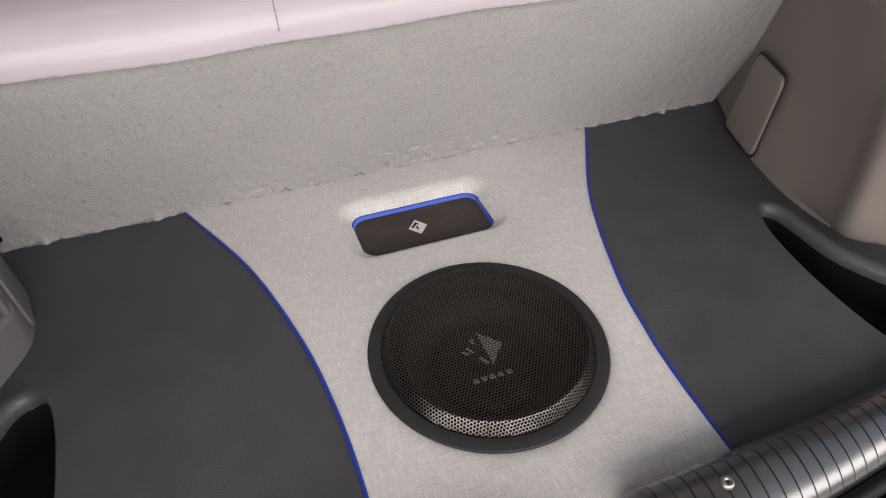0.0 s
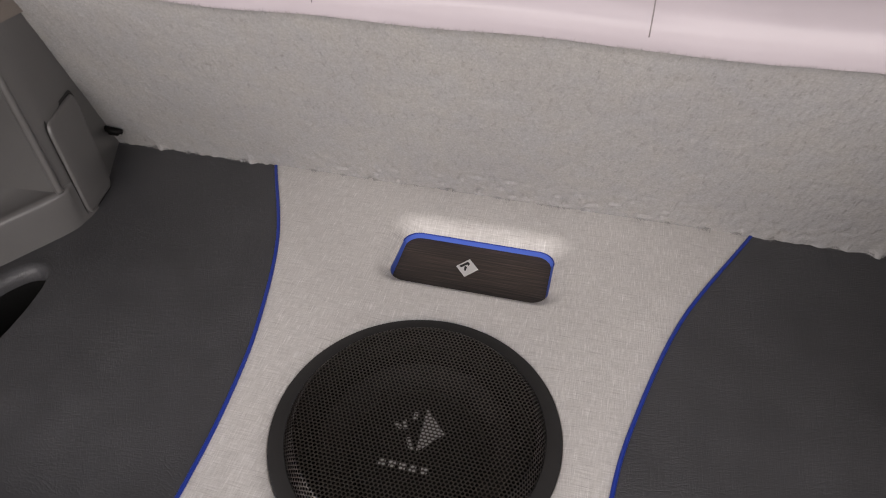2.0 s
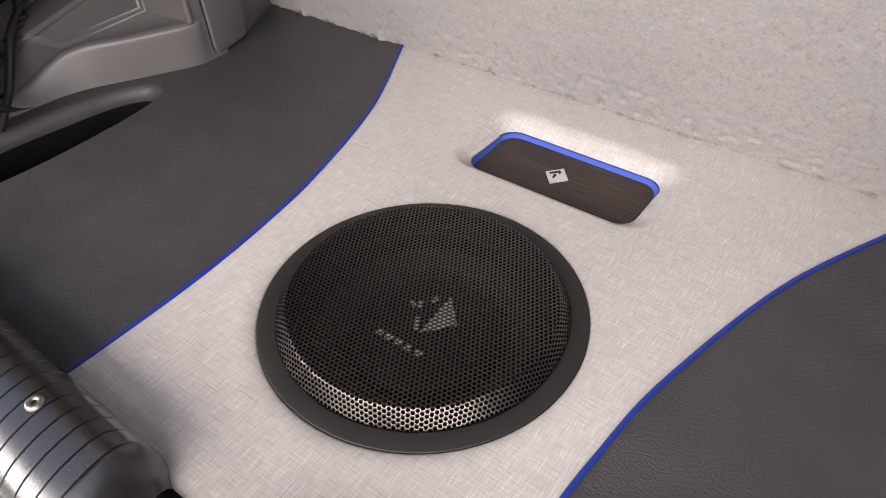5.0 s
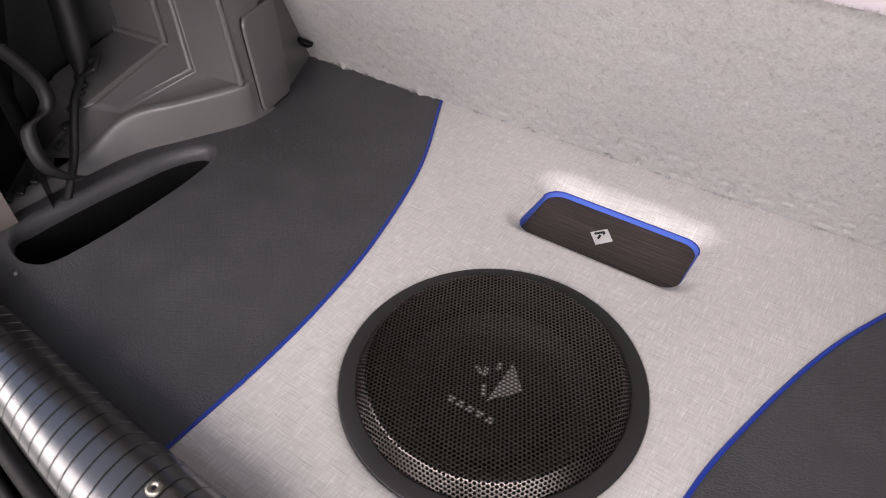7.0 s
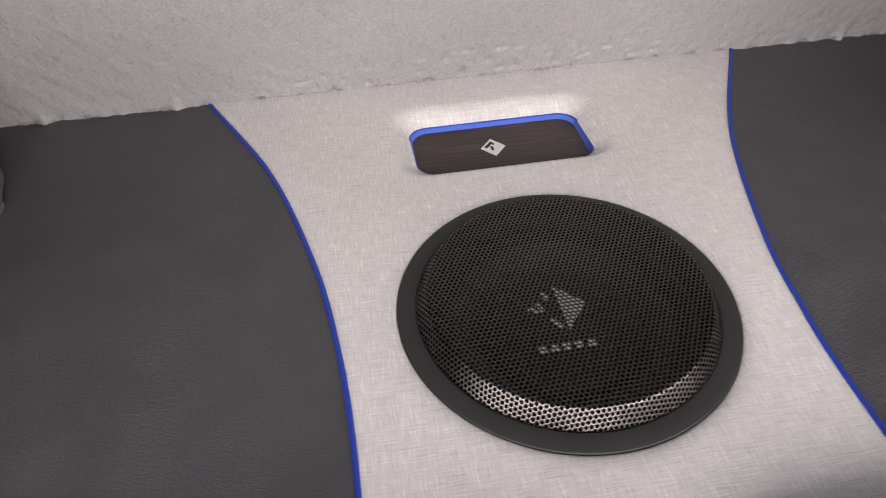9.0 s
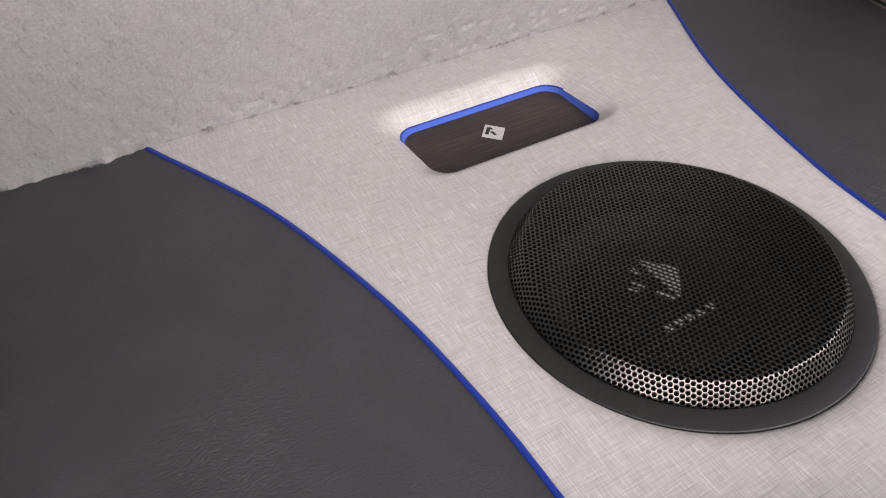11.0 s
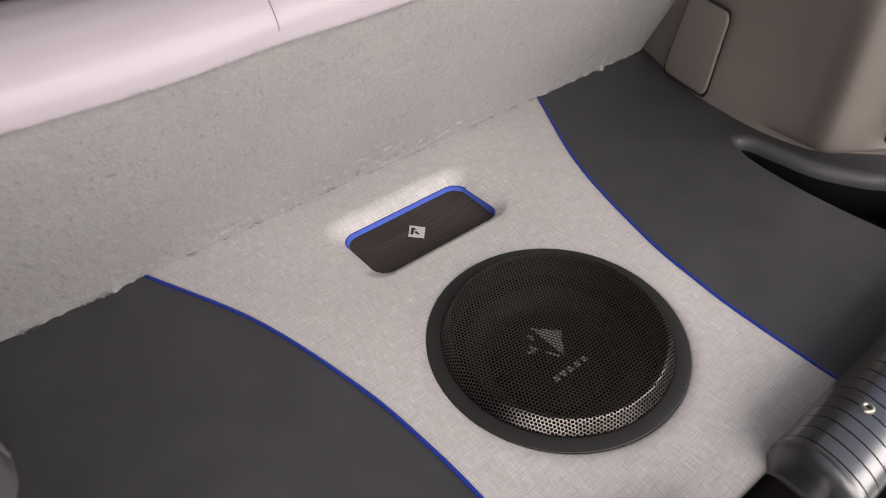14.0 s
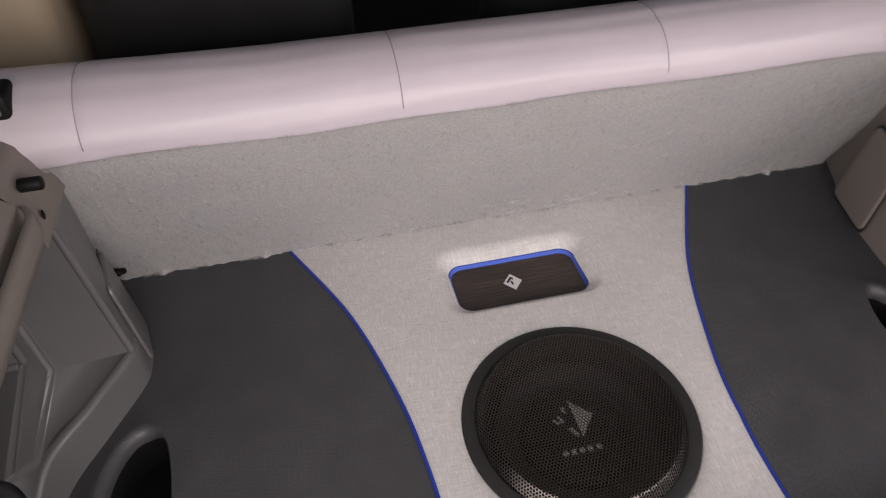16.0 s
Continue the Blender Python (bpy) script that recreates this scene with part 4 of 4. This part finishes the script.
def sill_row(x):
    """Cross-section of the sill at x, from the floor over the top to the seal."""
    yi, yo = sill_edge(x)
    d = max(0.0, min(1.0, min((x + 0.062) / 0.026, (0.052 - x) / 0.020)))
    d = d * d * (3 - 2 * d)                                 # 1 inside the latch bay
    rib = 0.0
    for k in range(-48, 49):
        if abs(x - 0.017 * k - 0.006) < 0.0006:
            rib = 0.0015
    top = 0.0485 - 0.03 * x * x
    w = yi - 0.020 - yo
    full = [(yi + 0.012, -0.02), (yi + 0.010, 0.012), (yi + 0.005, 0.030), (yi - 0.002, top - 0.008), (yi - 0.010, top - 0.002)]
    full += [(yi - 0.020 - w * math.sin(a), top - 0.030 * (1 - math.cos(a))) for a in [radians(90) * q / 8 for q in range(9)]] + [(yo, -0.03)]
    bay = [(yi + 0.002, -0.02), (yi + 0.000, 0.000), (yi - 0.003, 0.004), (yi - 0.008, 0.0060), (yi - 0.014, 0.006)]
    bay += [(yi - 0.020 - w * q / 8, 0.006 if q < 7 else 0.010) for q in range(9)] + [(yo, -0.03)]
    ribs = [0, 0, 0.3, 0.8, 1, 1, 1, 1, 1, 1, 1, 1, 0.8, 0.3, 0]
    return [(x, fa * (1 - d) + ba * d, fz * (1 - d) + bz * d - rib * r * (1 - d)) for (fa, fz), (ba, bz), r in zip(full, bay, ribs)]


def sill_body(xa, xb):
    xs = set()
    xs |= {-0.07 + 0.14 * k / 40 for k in range(41)}
    for k in range(-43, 43):
        xr = 0.017 * k + 0.006
        xs |= {xr - 0.0060, xr - 0.0012, xr - 0.0010, xr - 0.0005, xr + 0.0005, xr + 0.0010, xr + 0.0012, xr + 0.0060}
    bm = loft([sill_row(x) for x in sorted({x for x in xs if xa < x < xb} | {xa, xb} - {-0.80, 0.80})])
    bmesh.ops.recalc_face_normals(bm, faces=bm.faces[:])
    return bm


sharpen(part("scuff_plate", sill_body(-0.80, -0.0385), SILL, sill, "black ribbed plastic scuff plate"), 40)
sharpen(part("scuff_plate", sill_body(0.0305, 0.80), SILL, sill, "black ribbed plastic scuff plate"), 40)
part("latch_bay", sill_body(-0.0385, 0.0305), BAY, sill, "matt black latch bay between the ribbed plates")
for bx, by in ((-0.138, -0.263), (0.128, -0.267), (-0.42, -0.245), (0.42, -0.245)):
    z = 0.0488 - 0.03 * bx * bx
    s = part("sill_screw", turned([(0.0, 0.0006), (0.0022, 0.0006), (0.0026, 0.0017), (0.0048, 0.0022), (0.0058, 0.0016), (0.0066, 0.0004), (0.0068, -0.002)], 24, (bx, by, z)), DULL, sill, "dull steel fixing screw")
    part("screw_recess", turned([(0.0, 0.0009), (0.0021, 0.0008)], 12, (bx, by, z)), DARK_PLASTIC, s)
tagged(sill, "black ribbed plastic loading sill with latch bay", "sill")

striker = base_empty("latch_striker", (-0.0065, -0.284, 0.006))
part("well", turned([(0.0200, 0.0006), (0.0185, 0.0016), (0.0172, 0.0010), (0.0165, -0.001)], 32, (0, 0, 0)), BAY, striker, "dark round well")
pin = turned([(0.0066, -0.002), (0.0066, 0.0012), (0.0060, 0.0020), (0.0044, 0.0026), (0.0042, 0.0290), (0.0072, 0.0302), (0.0076, 0.0314), (0.0074, 0.0336), (0.0064, 0.0344), (0.0, 0.0346)], 24)
bmesh.ops.transform(pin, matrix=pose(0, 0, 0, -10, 0, 0), verts=pin.verts[:])
# flat disc on the bay, its black stands in for a hole's shade
part("hole", turned([(0.0166, 0.0003), (0.0, 0.0003)], 32, (0, 0, 0)), HOLE_SHADE, striker, "black disc painted as the shaded hole under the pin")
part("pin", pin, STEEL, striker, "zinc plated striker pin with flat head")
tagged(striker, "zinc plated latch striker pin standing in the sill", "latch")

# ---- body outside ----
def along_sill(y_of, z, n=60):
    return [(-0.80 + 1.60 * k / n, y_of(-0.80 + 1.60 * k / n), z) for k in range(n + 1)]


seal = base_empty("door_seal", (0, 0, 0))
part("seal_tube", tube(along_sill(lambda x: sill_edge(x)[1] - 0.0085, 0.006), 0.0098, 12), RUBBER, seal)
part("seal_flange", tube(along_sill(lambda x: sill_edge(x)[1] - 0.0265, -0.005), 0.0062, 10), RUBBER, seal)
part("seal_channel", loft([[(x, y - d, z) for d, z in ((0.0, -0.004), (0.014, -0.007), (0.022, -0.010), (0.030, -0.012), (0.033, -0.030))] for x, y, _ in along_sill(lambda x: sill_edge(x)[1], 0.0)]), RUBBER, seal, "black rubber channel beside the seal")
for sg in (-1, 1):
    part("seal_side", tube(spline([(sg * 0.560, -0.262, 0.004), (sg * 0.592, -0.225, 0.06), (sg * 0.604, -0.185, 0.18), (sg * 0.616, -0.128, 0.33), (sg * 0.650, -0.02, 0.55), (sg * 0.66, 0.06, 0.85)], 30), 0.0095, 10), RUBBER, seal)
    lip_path = [(sg * 0.566, -0.246, 0.004), (sg * 0.604, -0.205, 0.06), (sg * 0.618, -0.168, 0.16), (sg * 0.632, -0.112, 0.30), (sg * 0.668, -0.004, 0.52), (sg * 0.68, 0.075, 0.83)]
    if sg < 0:
        lip_path = [(-0.566, -0.246, 0.004), (-0.592, -0.200, 0.10), (-0.599, -0.172, 0.20), (-0.604, -0.150, 0.29), (-0.640, -0.062, 0.42), (-0.680, 0.030, 0.62)]
    part("seal_lip", tube(spline(lip_path, 30), 0.0075, 10), RUBBER, seal)
    part("seal_lip", tube(spline([(x, y - 0.020, z) for x, y, z in lip_path], 30), 0.0085, 10), RUBBER, seal)
tagged(seal, "black rubber tailgate seal round the opening", "seal")

bumper = base_empty("rear_bumper", (0, 0, 0))
rows = []
for k in range(61):
    x = -0.86 + 1.72 * k / 60
    c = sill_edge(x)[1] + 0.318
    rows.append([(x, -0.318 + c, -0.04), (x, -0.346 + c, -0.024), (x, -0.353 + c, -0.014), (x, -0.366 + c, -0.016), (x, -0.374 + c, -0.030), (x, -0.384 + c, -0.040), (x, -0.47 + c, -0.048), (x, -0.525 + c, -0.062), (x, -0.54 + c, -0.10), (x, -0.55 + c, -0.35)])
part("upper_flange", loft([r[:6] for r in rows]), PAINT, bumper, "white painted flange beside the seal")
part("bumper_skin", loft([r[5:] for r in rows]), PAINT, bumper, "white painted bumper step and face")
tagged(bumper, "white painted rear bumper below the boot opening", "bumper")

shell = base_empty("car_body", (0, 0, 0))


def side_wall(sg, xa, xb):
    """Body side with a window opening through its thickness."""
    out = [(-0.25, -0.45), (-0.25, 0.55), (0.10, 0.95), (2.2, 0.95), (2.2, -0.45)]
    win = [(0.45, 0.45), (0.50, 0.82), (1.60, 0.82), (1.75, 0.45)]
    bm = bmesh.new()
    for x in (sg * xa, sg * xb):
        flat = plate(out, [win])
        for v in flat.verts:
            v.co = Vector((x, v.co.x, v.co.y))
        me = bpy.data.meshes.new("tmp")
        flat.to_mesh(me)
        flat.free()
        bm.from_mesh(me)
        bpy.data.meshes.remove(me)
    for loop in (out, win):
        ring_faces(bm, [[(sg * xa, a, b) for a, b in loop], [(sg * xb, a, b) for a, b in loop]])
    bmesh.ops.remove_doubles(bm, verts=bm.verts[:], dist=1e-5)
    bmesh.ops.recalc_face_normals(bm, faces=bm.faces[:])
    return bm


for sg in (-1, 1):
    part("body_side", side_wall(sg, 0.826, 0.86), PAINT, shell, smooth=False)
    part("pillar_trim", side_wall(sg, 0.806, 0.824), DARK_PLASTIC, shell, "dark plastic pillar trim", smooth=False)
# rear pillars, out of view, added to keep side light off the bench ends
for sg in (-1, 1):
    rows = []
    for y, z, x in ((-0.100, 0.352, 0.640), (-0.045, 0.480, 0.662), (0.015, 0.640, 0.682), (0.075, 0.800, 0.690), (0.120, 0.935, 0.690)):
        rows.append([(sg * a, b, z) for a, b in ((0.804, y - 0.05), (x + 0.03, y - 0.015), (x + 0.008, y), (x, y + 0.02), (x, y + 0.22), (x + 0.03, y + 0.25), (0.804, y + 0.26))])
    part("rear_pillar", loft(rows), TRIM_WARM_LIT, shell, "unseen warm grey rear pillar added to shade the bench ends")
part("roof", box((1.72, 2.28, 0.04), (0, 1.11, 0.97), 0.01), PAINT, shell)
part("headliner", box((1.62, 2.1, 0.015), (0, 1.15, 0.94), 0.004), HEADLINER, shell)
part("cabin_floor", box((1.62, 2.1, 0.03), (0, 1.2, -0.40), 0.005), CABIN, shell)
part("firewall", box((1.62, 0.04, 1.36), (0, 2.2, 0.26), 0.005), CABIN, shell)
part("underfloor", box((1.60, 0.66, 0.03), (0, 0.06, -0.13), 0.005), CABIN, shell)
tagged(shell, "white hatchback body around the boot", "car body", kind="structure")

tail = base_empty("tailgate", (0, 0, 0))
tg = facet([(-0.90, -0.02, 0.99), (0.90, -0.02, 0.99), (0.90, -1.02, 1.34), (-0.90, -1.02, 1.34)], 8)
bmesh.ops.solidify(tg, geom=tg.faces[:], thickness=-0.04)
part("lid", tg, PAINT, tail, smooth=False)
inner = facet([(-0.74, -0.06, 0.985), (0.74, -0.06, 0.985), (0.80, -0.99, 1.30), (-0.80, -0.99, 1.30)], 8)
bmesh.ops.solidify(inner, geom=inner.faces[:], thickness=0.012)
part("inner_trim", inner, DARK_PLASTIC, tail, "black plastic inner trim", smooth=False)
tagged(tail, "white raised tailgate over the boot", "tailgate")

# ---- cabin beyond the bench ----
def front_seat(x):
    s = base_empty("front_seat", (x, 0.98, -0.38))
    rows = []
    for k in range(15):
        t = k / 14
        half = 0.25 - 0.05 * t ** 3 - (0.05 if k == 14 else 0)
        y = 0.0 - 0.14 * t
        rows.append([Vector((half * math.copysign(abs(math.cos(a)) ** 0.5, math.cos(a)), y + 0.085 * math.copysign(abs(math.sin(a)) ** 0.5, math.sin(a)), 0.15 + 0.72 * t - (0.0 if k < 14 else -0.01))) for a in [2 * math.pi * q / 28 for q in range(28)]])
    bm = loft(rows, closed_u=True)
    cap(bm, rows[-1])
    bmesh.ops.recalc_face_normals(bm, faces=bm.faces[:])
    part("backrest", bm, CABIN, s)
    part("cushion", box((0.50, 0.52, 0.18), (0, 0.22, 0.12), 0.05, 3), CABIN, s)
    tagged(s, "black leatherette front seat", "car seat", group="front seats")
    return s


front_seat(-0.38)
front_seat(0.38)
bench = mesh_object("bench_cushion", box((1.22, 0.50, 0.18), (0, 0.70, -0.06), 0.04, 3), CABIN)
tagged(bench, "dark rear bench cushion", "car seat")
door = mesh_object("door_panel", box((0.15, 0.70, 0.86), (-0.715, 1.12, 0.10), 0.04, 3), BEIGE)
tagged(door, "beige inner door panel", "door panel")

# ---- outside ----
g = bmesh.new()
bmesh.ops.create_grid(g, x_segments=4, y_segments=4, size=400.0)
for v in g.verts:
    v.co.z = -0.72
ground = mesh_object("ground", g, GROUND)
tagged(ground, "pale concrete ground behind the car", "ground", kind="structure")
